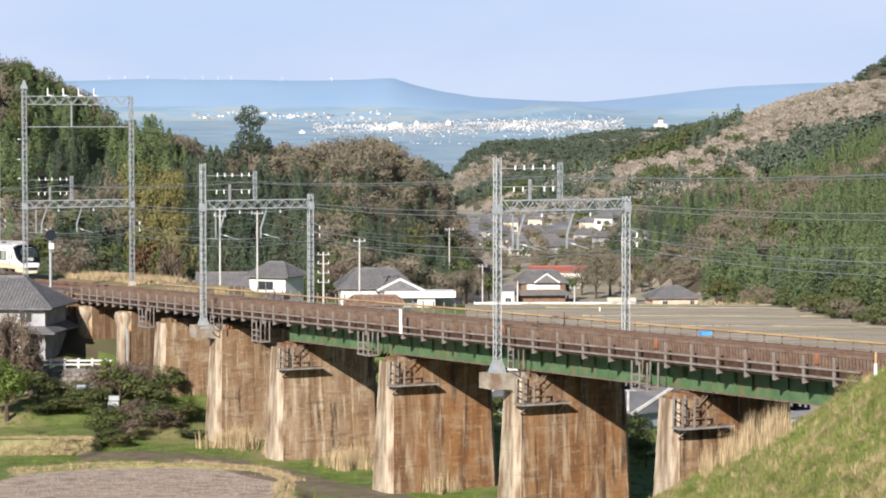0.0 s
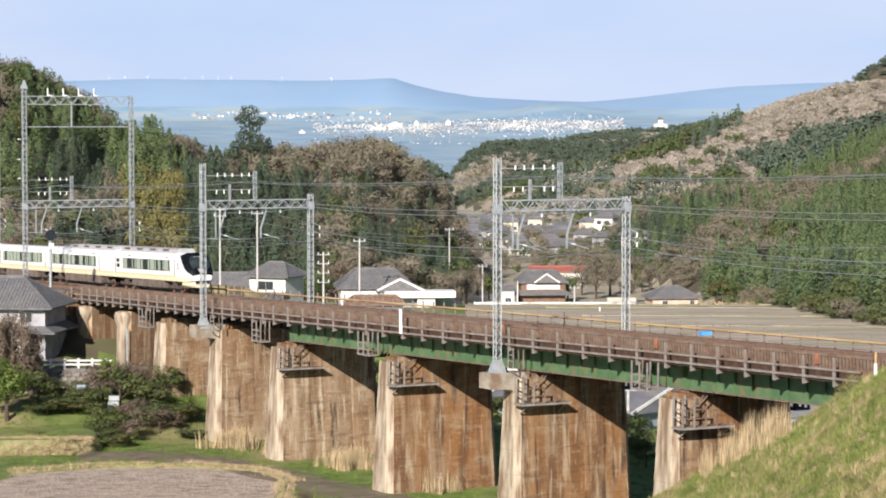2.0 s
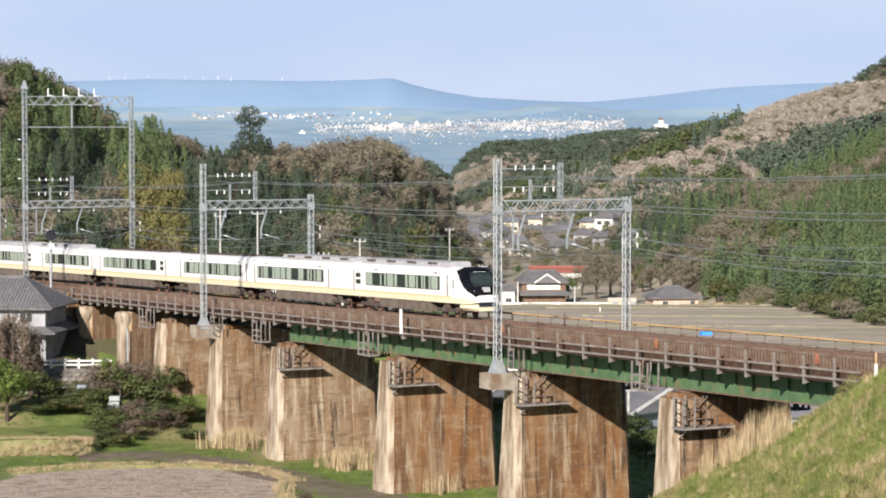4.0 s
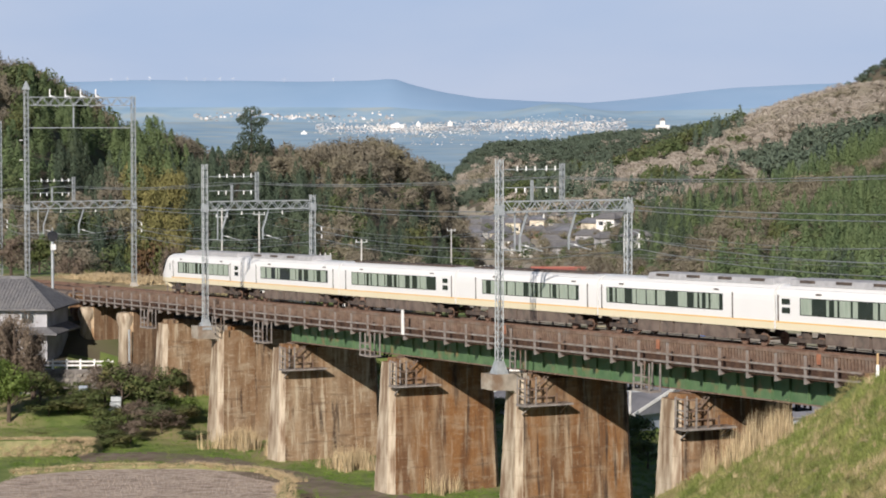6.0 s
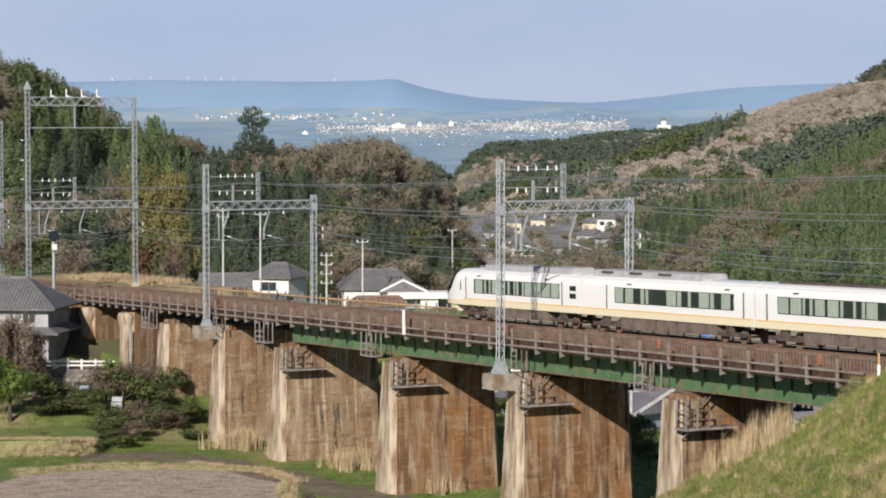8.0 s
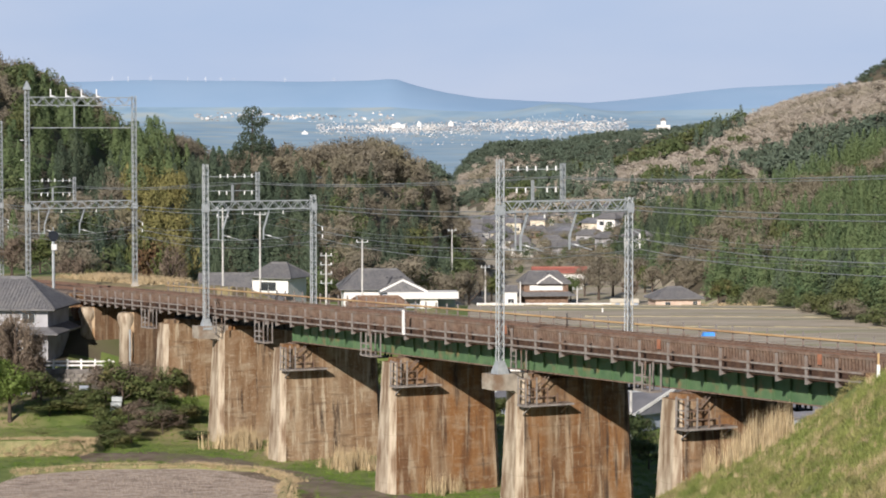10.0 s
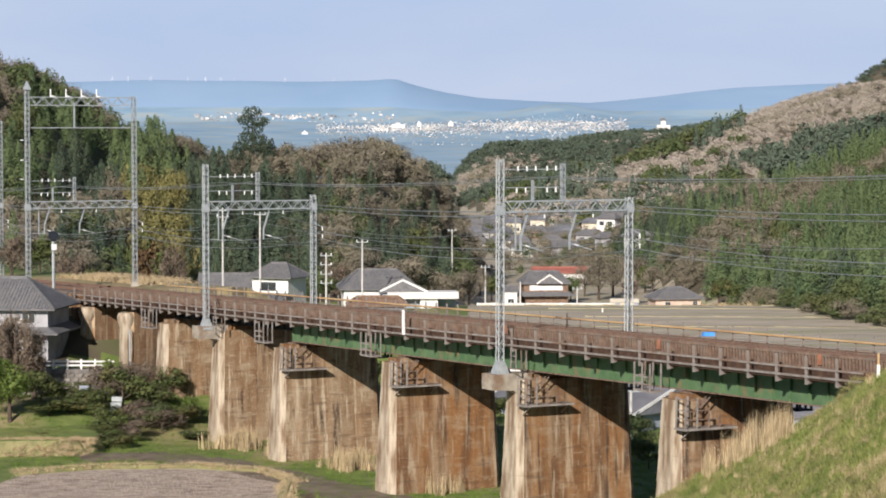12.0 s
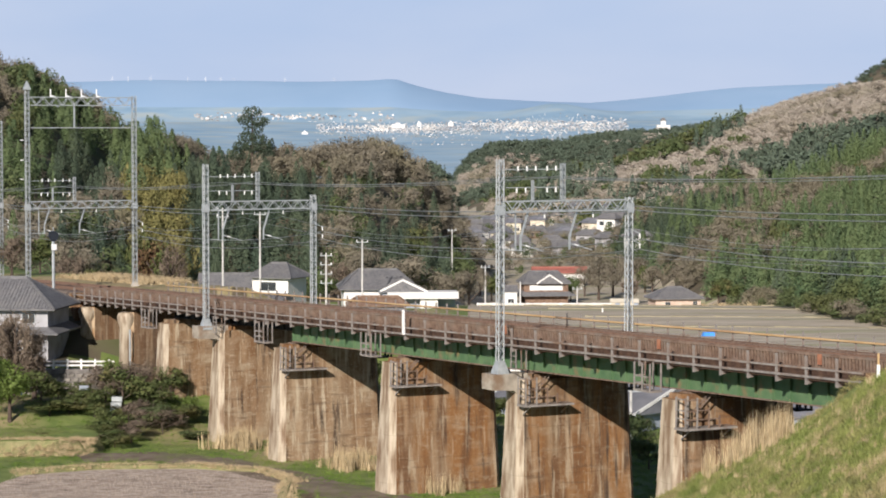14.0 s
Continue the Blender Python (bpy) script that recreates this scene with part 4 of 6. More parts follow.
def build_wires():
    runs = [("messenger_wire", NEAR_V, 7.4, 1.5, 0.03), ("contact_wire", NEAR_V, 5.15, 0.05, 0.025), ("messenger_wire", FAR_V, 7.4, 1.5, 0.03),
            ("contact_wire", FAR_V, 5.15, 0.05, 0.025), ("feeder_cable", 4.95, 8.35, 0.5, 0.065), ("feeder_cable", 4.95, 8.05, 0.6, 0.065),
            ("feeder_cable", -4.6, 10.5, 0.4, 0.04), ("feeder_cable", -1.6, 10.5, 0.4, 0.04), ("feeder_cable", -2.3, 10.4, 0.45, 0.04),
            ("signal_cable", 5.25, 6.0, 1.1, 0.06), ("signal_cable", 5.25, 5.3, 1.2, 0.06)]
    for name, v, z, sag, w in runs:
        bm = B()
        pts = []
        for a, b in zip(GANTRY_S, GANTRY_S[1:]):
            for k in range(14):
                f = k / 14
                p = TRACK @ Vector((a + (b - a) * f, v, 0))
                pts.append((p.x, p.y, p.z + z - sag * 4 * f * (1 - f)))
        loft(bm, [[(x - w / 2, y, h), (x, y, h - w / 2), (x + w / 2, y, h), (x, y, h + w / 2)] for x, y, h in pts])
        tagged(part(name, bm, M_CABLE), "thin grey overhead cable strung between the gantries", "cable", "overhead cables")


build_wires()


def build_far_fence():
    """Railing with a yellow-orange top bar beyond the far track."""
    pb = B()
    beam(pb, (0, 0.12, -1.2), (0, 0.12, 0.42), 0.10)
    post = mesh_of("post", pb, M_GREYRUST)
    for a, b in zip(ENDS, ENDS[1:]):
        L = b - a
        th = thing("far_railing", on_track(a, 4.9), "far walkway railing with an orange cable duct along its top", "railing", "walkway railings")
        n = max(1, round(L / 1.9))
        for k in range(n):
            part("post", post, None, th, at=Matrix.Translation((0.3 + L * k / n, 0, 0)))
        bm = B()
        beam(bm, (0, 0, 0.02), (L, 0, 0.02), 0.16, n=6)
        part("cable_duct", bm, M_DUCT, th, "orange-yellow duct")
        for z in (-0.45, -0.8):
            bm = B()
            beam(bm, (0, 0, z), (L, 0, z), 0.05)
            part("rail_bar", bm, M_GREYRUST, th)
        bm = B()
        box(bm, (0, -1.2, -1.25), (L, 0.05, -1.2))
        part("walkway_floor", bm, M_RUST, th)


M_DUCT = mat("orange_duct", (0.46, 0.30, 0.14), (0.56, 0.40, 0.22), 0.4, 0.6, c=(0.34, 0.20, 0.12), c_scale=0.15)
build_far_fence()


# ---- train ----
M_FRONTPANE = mat("tinted_front_pane", (0.05, 0.075, 0.08), (0.09, 0.12, 0.125), 1.5, 0.08, spec=0.8)
M_BODYGAP = mat("gangway_rubber", (0.05, 0.05, 0.05), (0.08, 0.08, 0.08), 3, 0.9)
LEN = CAR - 0.12


def section(w, r, b, n=15):
    """Cross-section ring: half width w, roof height r, bottom b."""
    mid = b + (r - b) * 0.62
    pts = [(-w * 0.985, b)]
    for k in range(n):
        th = math.pi * k / (n - 1)
        c, s = math.cos(th), math.sin(th)
        y = -w * math.copysign(abs(c) ** 0.55, c)
        pts.append((y, mid + (r - mid) * abs(s) ** 0.75))
    pts.append((w * 0.985, b))
    return pts


NOSE = ((15.8, 1.40, 3.70, 0.95), (17.4, 1.40, 3.70, 0.95), (18.4, 1.395, 3.67, 0.95), (18.95, 1.375, 3.56, 0.95), (19.4, 1.335, 3.28, 0.96),
        (19.85, 1.27, 2.80, 0.97), (20.3, 1.16, 2.20, 1.0), (20.72, 1.0, 1.60, 1.05), (21.0, 0.78, 1.34, 1.10))


def build_car(cab, windows, small, doors, roof):
    """A car from x=0 to its length; a cab car has its nose at the far end."""
    th = thing("train_car", Matrix(), "white and cream streamlined leading train car with a dark windscreen" if cab else "white and cream express train car with an orange stripe",
               "train car", "cars of the express train")
    end = 15.8 if cab else LEN
    bm = B()
    rows = [(0.12, 1.40, 3.70, 0.95)] + (list(NOSE) if cab else [(LEN, 1.40, 3.70, 0.95)])
    loft(bm, [[(x, y, z) for y, z in section(w, r, b)] for x, w, r, b in rows])
    part("body", bm, M_WHITE, th, smooth=False)
    for sy in (-1, 1):
        bm = B()
        tail = 17.4 if cab else LEN
        box(bm, (0.12, min(sy * 1.37, sy * 1.408), 0.94), (tail, max(sy * 1.37, sy * 1.408), 1.36))
        part("lower_band", bm, M_CREAM, th, "cream painted band")
        if cab:
            nb = B()
            loft(nb, [[(x, sy * w * 0.97, b - 0.01), (x, sy * w * 1.008, b - 0.01), (x, sy * w * 1.008, 1.34), (x, sy * w * 0.97, 1.34)] for x, w, r, b in NOSE if 17.0 < x < 20.8])
            part("nose_band", nb, M_CREAM, th, "cream painted band")
        bm = B()
        box(bm, (0.12, min(sy * 1.37, sy * 1.411), 1.364), (17.4 if cab else LEN, max(sy * 1.37, sy * 1.411), 1.45))
        part("stripe", bm, M_ORANGE, th, "thin orange stripe")
        a, b = windows
        bm = B()
        box(bm, (a, min(sy * 1.36, sy * 1.406), 1.88), (b, max(sy * 1.36, sy * 1.406), 2.93))
        win = part("window_band", bm, M_GLASS, th, "dark tinted window band")
        n = round((b - a) / 1.3)
        rnd = random.Random(int(a * 10 + b))
        for k in range(n):
            x0 = a + 0.1 + (b - a - 0.2) * k / n
            x1 = a + 0.1 + (b - a - 0.2) * (k + 1) / n - rnd.uniform(0.1, 0.3)
            r = rnd.random()
            spans = [(x0, x1)] if r < 0.5 else [(x0, x0 + (x1 - x0) * rnd.uniform(0.25, 0.5))] if r < 0.62 else \
                [(x0, x0 + 0.25), (x1 - 0.3, x1)] if r < 0.76 else [(x1 - (x1 - x0) * 0.4, x1)] if r < 0.9 else []
            for u0, u1 in spans:
                bm = B()
                box(bm, (u0, min(sy * 1.40, sy * 1.413), 1.93), (u1, max(sy * 1.40, sy * 1.413), 2.89))
                part("drawn_curtain", bm, M_CURTAIN, win, "pale green curtain")
        for x in small:
            for z in (1.95, 2.48):
                bm = B()
                box(bm, (x, min(sy * 1.37, sy * 1.406), z), (x + 0.85, max(sy * 1.37, sy * 1.406), z + 0.36))
                part("small_window", bm, M_GLASS, th)
        for x in doors:
            bm = B()
            box(bm, (x, min(sy * 1.37, sy * 1.405), 1.2), (x + 0.13, max(sy * 1.37, sy * 1.405), 3.05))
            part("door_seam", bm, M_UNDER, th)
        for x in (a + 1.6, b - 1.0):
            bm = B()
            box(bm, (x, min(sy * 1.33, sy * 1.40), 3.14), (x + 0.5, max(sy * 1.33, sy * 1.40), 3.22))
            part("side_lamp", bm, M_UNDER, th)
    # gangway between the cars
    bm = B()
    loft(bm, [[(x, y, z) for y, z in section(1.26, 3.6, 0.93)] for x in (-0.118, 0.118)])
    part("gangway", bm, M_BODYGAP, th)
    # gear below the floor
    x, k = 1.0, 0
    rnd = random.Random(len(windows) + int(windows[0] * 7))
    stop = 17.0 if cab else LEN - 1.0
    for bx in (2.9, (16.3 if cab else LEN - 2.9)):
        bog = B()
        for sy in (-1, 1):
            box(bog, (bx - 1.7, sy * 1.08 - 0.09, 0.22), (bx + 1.7, sy * 1.08 + 0.09, 0.5))
            box(bog, (bx - 0.35, sy * 1.1 - 0.12, 0.5), (bx + 0.35, sy * 1.1 + 0.12, 0.95))
        bg = part("bogie", bog, M_UNDER, th)
        for wx in (-1.05, 1.05):
            wb = B()
            for sy in (-1, 1):
                loft(wb, [[(bx + wx + math.cos(q) * 0.43, sy * y, 0.21 + math.sin(q) * 0.43) for q in [math.tau * j / 18 for j in range(18)]] for y in (0.68, 0.82)])
            beam(wb, (bx + wx, -0.7, 0.21), (bx + wx, 0.7, 0.21), 0.15, n=8)
            part("wheelset", wb, M_RAIL, bg)
    for x0, x1 in ((5.0, 7.6), (7.8, 9.2), (9.5, 12.4), (12.6, stop - 3.2)):
        bm = B()
        box(bm, (x0, -1.3, 0.12 + rnd.uniform(0, 0.1)), (x1, 1.3, 0.95))
        part("equipment_case", bm, M_UNDERBOX, th)
    # roof
    for x0, x1 in roof:
        bm = B()
        loft(bm, [[(x, -0.95, 3.62), (x, -0.9, 3.98), (x, -0.7, 4.05), (x, 0.7, 4.05), (x, 0.9, 3.98), (x, 0.95, 3.62)] for x in (x0, x1)])
        cover = part("roof_fairing", bm, M_ROOFGREY, th, "grey roof fairing")
        x = x0 + 1.0
        while x < x1 - 2:
            bm = B()
            box(bm, (x, -0.96, 3.80), (x + 1.5, -0.9, 3.97))
            part("vent_grille", bm, M_UNDER, cover)
            x += 3.6
    if not roof:
        bm = B()
        box(bm, (1.5, -0.7, 3.6), (LEN - 1.5, 0.7, 3.80), taper=0.12)
        part("roof_walk", bm, M_UNDER, th)
    if cab:
        # windscreen wrapping over the nose
        def over_nose(x, w, r, b, low, reach, off):
            """Points over the nose from a low edge on one side to the other; reach keeps the middle part."""
            sec = [(y, z) for y, z in section(w, r, b)[1:-1] if z > low + 0.02]
            line = [(-w * 0.992, low)] + sec + [(w * 0.992, low)] if low < sec[0][1] else sec
            run = [0.0]
            for p, q in zip(line, line[1:]):
                run.append(run[-1] + math.hypot(q[0] - p[0], q[1] - p[1]))
            at = np.linspace(0.5 - reach / 2, 0.5 + reach / 2, 19) * run[-1]
            ys, zs = np.interp(at, run, [p[0] for p in line]), np.interp(at, run, [p[1] for p in line])
            return [(x + off, float(y) * (1 + off * 0.6), float(z) + off) for y, z in zip(ys, zs)]

        LOWS = ((18.4, 3.40), (18.95, 2.62), (19.4, 2.12), (19.85, 1.86), (20.3, 1.68), (20.72, 1.46))
        rows = [(q, low) for q in NOSE for x, low in LOWS if abs(q[0] - x) < 1e-6]
        bm = B()
        rings = [over_nose(*q, low, 1.0, 0.04) for q, low in rows]
        vs = [[bm.verts.new(c) for c in r] for r in rings]
        for a, b in zip(vs, vs[1:]):
            for j in range(len(a) - 1):
                bm.faces.new((a[j], b[j], b[j + 1], a[j + 1]))
        bmesh.ops.solidify(bm, geom=bm.faces[:], thickness=0.03)
        screen = part("windscreen", bm, M_BLACK, th, "black wraparound windscreen", smooth=True)
        pane = B()
        rings = [over_nose(*q, low, reach, 0.065) for (q, low), reach in zip(rows[2:5], (0.40, 0.52, 0.60))]
        vs = [[pane.verts.new(c) for c in r] for r in rings]
        for a, b in zip(vs, vs[1:]):
            for j in range(len(a) - 1):
                pane.faces.new((a[j], b[j], b[j + 1], a[j + 1]))
        bmesh.ops.solidify(pane, geom=pane.faces[:], thickness=0.015)
        part("front_pane", pane, M_FRONTPANE, screen, "grey-blue tinted front pane", smooth=True)
        for sy in (-1, 1):
            bm = B()
            box(bm, (17.75, min(sy * 1.37, sy * 1.41), 2.05), (17.88, max(sy * 1.37, sy * 1.41), 2.75))
            part("cab_side_window", bm, M_GLASS, th)
        bm = B()
        loft(bm, [[(x, y, z) for y, z in ((-w, 0.95), (-w, 0.62), (-w * 0.8, 0.4), (w * 0.8, 0.4), (w, 0.62), (w, 0.95))] for x, w in ((18.7, 1.3), (19.4, 1.25), (20.1, 1.06), (20.6, 0.75))])
        part("skirt", bm, M_CREAM, th, "cream lower skirt")
        bm = B()
        box(bm, (19.6, -0.7, 0.78), (20.72, 0.7, 1.06))
        part("coupler_cover", bm, M_BLACK, th)
        for sy in (-1, 1):
            bm = B()
            box(bm, (20.6, sy * 0.6 - 0.16, 1.40), (20.90, sy * 0.6 + 0.16, 1.49))
            part("head_lamp", bm, M_PORC, th, "pale head lamp")
        bm = B()
        loft(bm, [[(x, -w, z), (x, w, z), (x, w, z + 0.05), (x, -w, z + 0.05)] for x, w, z in ((20.42, 0.34, 2.16), (20.66, 0.28, 1.84))])
        part("emblem_panel", bm, M_ROOFGREY, th, "pale grey emblem panel")
        bm = B()
        for k in range(4):
            box(bm, (19.1, -0.5 + k * 0.27, 3.27), (19.46, -0.32 + k * 0.27, 3.36))
        part("display_panel", bm, M_PORC, th, "row of pale lamps")
    return th


M_UNDERBOX = mat("brown_grey_underfloor_case", (0.13, 0.10, 0.085), (0.20, 0.16, 0.13), 1.2, 0.85, c=(0.08, 0.07, 0.06), c_scale=0.8)
# from the rear of the train to its front
CARS = [
    (build_car(True, (3.0, 15.7), (0.75,), (16.9, 2.6), [(2.0, 14.8)]), True),
    (build_car(False, (4.4, 18.6), (), (3.3, 19.6), [(1.0, 14.5)]), False),
    (build_car(False, (2.5, 17.6), (18.7,), (1.3, 20.1), []), False),
    (build_car(False, (4.3, 18.3), (), (3.2, 19.4), []), False),
    (build_car(False, (1.2, 15.2), (), (16.2, 0.5), [(5.8, 20.0)]), False),
    (build_car(True, (2.6, 15.6), (0.75,), (16.8, 0.3), [(1.0, 16.4)]), False),
]


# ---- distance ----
# aerial haze is painted in as blue colour plus a glow
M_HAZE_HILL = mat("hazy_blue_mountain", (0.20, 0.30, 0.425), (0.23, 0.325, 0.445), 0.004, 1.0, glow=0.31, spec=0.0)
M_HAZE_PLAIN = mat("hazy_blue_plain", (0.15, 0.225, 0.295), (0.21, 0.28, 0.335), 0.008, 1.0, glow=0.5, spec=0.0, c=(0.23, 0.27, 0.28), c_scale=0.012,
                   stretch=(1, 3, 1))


def distance_z(x, y):
    x, y = np.asarray(x, float), np.asarray(y, float)
    z = np.interp(y, (2300, 2450, 3600, 4250, 4600, 4700), (-45, -40, -26, -2, 38, 44)) + 0 * x
    z = z + smooth_noise(x, y, 160) * 5
    crest = np.interp(x, (-2200, -900, -740, -560, -330, -150, -95, -60, 5, 75, 165, 290, 340, 480, 590, 700, 860, 930, 1400, 2200),
                      (100, 118, 118, 121, 118, 120, 124, 112, 96, 84, 80, 76, 80, 95, 106, 111, 118, 125, 160, 170))
    k = np.clip((y - 4640) / 240, 0, 1)
    z = z + (crest + smooth_noise(x, y, 60) * 1.2 - z) * k ** 0.8
    low = 58 * np.exp(-((x - 215) / 75) ** 2) * np.clip(1 - np.abs(y - 4660) / 70, 0, 1)
    return z + low * 0.4


def build_distance():
    ys, xs = np.linspace(2400, 4890, 90), np.linspace(-2300, 2300, 230)
    Y, X = np.meshgrid(ys, xs, indexing="ij")
    X = X * (0.45 + 0.55 * (Y - 2400) / 2490)
    Z = distance_z(X, Y)
    nx = len(xs)
    i, j = np.meshgrid(np.arange(len(ys) - 1), np.arange(nx - 1), indexing="ij")
    a = (i * nx + j).ravel()
    faces = np.stack([a, a + 1, a + nx + 1, a + nx], 1)
    verts = np.stack([X, Y, Z], -1).reshape(-1, 3)
    me = bpy.data.meshes.new("backdrop")
    me.from_pydata(verts.tolist(), [], faces.tolist())
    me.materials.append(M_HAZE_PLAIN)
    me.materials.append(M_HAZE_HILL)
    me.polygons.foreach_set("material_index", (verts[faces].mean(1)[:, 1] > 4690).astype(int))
    me.polygons.foreach_set("use_smooth", [True] * len(faces))
    tagged(new("backdrop", me), "hazy blue plain and mountains in the far distance", "backdrop", kind="structure")
    # far town
    r = np.random.RandomState(3)
    bm = B()
    spots = []
    for _ in range(3600):
        px = r.uniform(560, 1110)
        y = r.normal(4515, 45) if r.rand() < 0.9 else r.uniform(4200, 4500)
        y = min(max(y, 4100), 4620)
        if px < 660 and r.rand() < 0.5:
            continue
        spots.append((px, y, r.uniform(1.2, 3.4), r.uniform(0.7, 1.9)))
    for _ in range(150):
        spots.append((r.uniform(345, 700), r.normal(4655, 8), r.uniform(2, 6), r.uniform(0.8, 2))) 
    for px, y, w, h in spots:
        x = (px - 784) / 4340 * y
        z = float(distance_z(x, y))
        box(bm, (x - w / 2, y - w / 2, z - 3), (x + w / 2, y + w / 2, z + h))
    tagged(part("distant_town", bm, mat("town_white", (0.24, 0.26, 0.29), (0.60, 0.57, 0.53), 0.02, 0.9, island=0.6)), "white houses of a distant town", "town", kind="stuff")
    for px, w, h, y in ((705, 24, 8, 4540), (742, 8, 8, 4560), (798, 9, 9, 4545), (540, 11, 5, 4420)):
        x = (px - 784) / 4340 * y
        th = thing("town_block", pose(x, y, float(distance_z(x, y)) - 2), "large white building in the distant town", "building", "distant blocks")
        bm = B()
        box(bm, (-w / 2, -6, 0), (w / 2, 6, h))
        part("wall", bm, M_PLASTER, th)
        bm = B()
        box(bm, (-w * 0.2, -4, h), (w * 0.15, 4, h + 3))
        part("roof_house", bm, M_PLASTER, th)
    # hall with a turret on the far ridge
    x, y = (1173 - 784) / 4340 * 1890, 1890
    th = thing("ridge_hall", pose(x, y, gz(x, y) + 1.5), "small white hall with a turret on the far ridge", "hall")
    for name, lo, hi, m in (("wall", (-5, -4, -8), (5, 4, 5.5), M_PLASTER), ("turret", (-1.8, -1.8, 5.5), (1.8, 1.8, 9), M_PLASTER), ("roof", (-2.4, -2.4, 9), (2.4, 2.4, 11), M_TILE)):
        bm = B()
        box(bm, lo, hi, taper=1.6 if name == "roof" else 0)
        part(name, bm, m, th)
    # wind turbines on the mountain
    first = None
    for px in (200, 228, 365, 392, 415, 505, 592, 268, 333):
        x = (px - 784) / 4340 * 4875
        z = float(distance_z(x, 4875)) - 1
        if first is None:
            th = first = thing("wind_turbine", pose(x, 4875, z), "tiny white wind turbine on the far mountain", "wind turbine", "wind turbines")
            bm = B()
            beam(bm, (0, 0, 0), (0, 0, 7), 0.5, n=6)
            part("tower", bm, M_PLASTER, th)
            for k in range(3):
                q = math.tau * k / 3 + 0.4
                bm = B()
                beam(bm, (0, -1, 7), (math.sin(q) * 3.6, -1, 7 + math.cos(q) * 3.6), 0.32, n=4)
                part("blade", bm, M_PLASTER, th)
        else:
            copy_thing(first, pose(x, 4875, z))


build_distance()


# ---- houses ----
M_POLE = mat("pale_pole_concrete", (0.50, 0.49, 0.47), (0.62, 0.61, 0.58), 2.0, 0.85)
M_PINKWALL = mat("pale_pink_wall", (0.55, 0.42, 0.34), (0.66, 0.52, 0.43), 1.0, 0.85)
M_BLUEWALL = mat("grey_blue_wall", (0.30, 0.34, 0.40), (0.36, 0.40, 0.46), 1.0, 0.8)
M_GREYWALL = mat("grey_render", (0.38, 0.38, 0.40), (0.48, 0.48, 0.49), 0.8, 0.9, c=(0.3, 0.29, 0.28), c_scale=0.5)
M_SLATE = mat("slate_sheet_roof", (0.14, 0.145, 0.165), (0.20, 0.205, 0.225), 0.7, 0.6, c=(0.24, 0.24, 0.255), c_scale=0.3)
M_CURB = mat("cream_wall", (0.60, 0.54, 0.42), (0.72, 0.66, 0.54), 0.4, 0.9)


def roof_slopes(w, d, h, hip):
    """Corner points of a hipped (hip>0) or gabled roof over a w x d rectangle at z=0."""
    a, b = w / 2, d / 2
    r = a - hip
    lo = [(-a, -b, 0), (a, -b, 0), (a, b, 0), (-a, b, 0)]
    return lo, (-r, 0, h), (r, 0, h)


def add_roof(th, w, d, z, h, hip, material, ribs=True, over=0.7, at=Matrix(), trim=None):
    lo, p, q = roof_slopes(w + 2 * over, d + 2 * over, h, hip)
    at = at @ Matrix.Translation((0, 0, z))
    bm = B()
    vs = [bm.verts.new(c) for c in lo] + [bm.verts.new(p), bm.verts.new(q)]
    us = [bm.verts.new((c[0], c[1], c[2] - 0.16)) for c in lo]
    for f in ((0, 1, 5, 4), (2, 3, 4, 5), (1, 2, 5), (3, 0, 4)):
        bm.faces.new([vs[i] for i in f])
    bm.faces.new(us[::-1])
    for i in range(4):
        j = (i + 1) % 4
        bm.faces.new((us[i], us[j], vs[j], vs[i]))
    roof = part("roof", bm, material, th, at=at)
    bm = B()
    beam(bm, p, q, 0.34, 0.42)
    if hip > 0.3:
        for c, e in ((lo[0], p), (lo[3], p), (lo[1], q), (lo[2], q)):
            beam(bm, c, e, 0.22, 0.24)
    part("ridge_cap", bm, material, roof)
    if ribs:
        bm = B()
        n = int((w + 2 * over) / 0.34)
        a, b = w / 2 + over, d / 2 + over
        r = a - hip
        for k in range(1, n):
            x = -a + 2 * a * k / n
            f = 1.0 if abs(x) <= r else (a - abs(x)) / max(hip, 1e-3)
            if f < 0.08:
                continue
            for s in (-1, 1):
                beam(bm, (x, s * b, 0.02), (x, s * b * (1 - f), h * f + 0.02), 0.11, 0.08)
        tagged(part("tiling", bm, material, roof), kind="stuff")
    if trim:
        for e, s in ((p, -1), (q, 1)):
            for c in ((lo[0], lo[3]) if s < 0 else (lo[1], lo[2])):
                bm = B()
                beam(bm, (c[0] + s * 0.03, c[1], c[2] - 0.1), (e[0] + s * 0.03, e[1], e[2] - 0.1), 0.1, 0.3)
                part("barge_board", bm, trim, roof, "white barge board")
    return roof


def add_window(wall, x, z, w, h, y, frame_mat=M_GALV, side=None):
    """A window with frame and panes on the front wall (or on the side wall at x)."""
    m = Matrix.Translation((x, y, z)) if side is None else pose(side, x, z, 0, 0, 90)
    bm = B()
    box(bm, (-w / 2 - 0.06, -0.06, -0.06), (w / 2 + 0.06, 0.02, h + 0.06))
    fr = part("window", bm, frame_mat, wall, at=m)
    for k in (-1, 1):
        bm = B()
        box(bm, (min(0.03 * k, k * w / 2), -0.075, 0), (max(0.03 * k, k * w / 2), -0.055, h))
        part("pane", bm, M_WINDOW, fr)


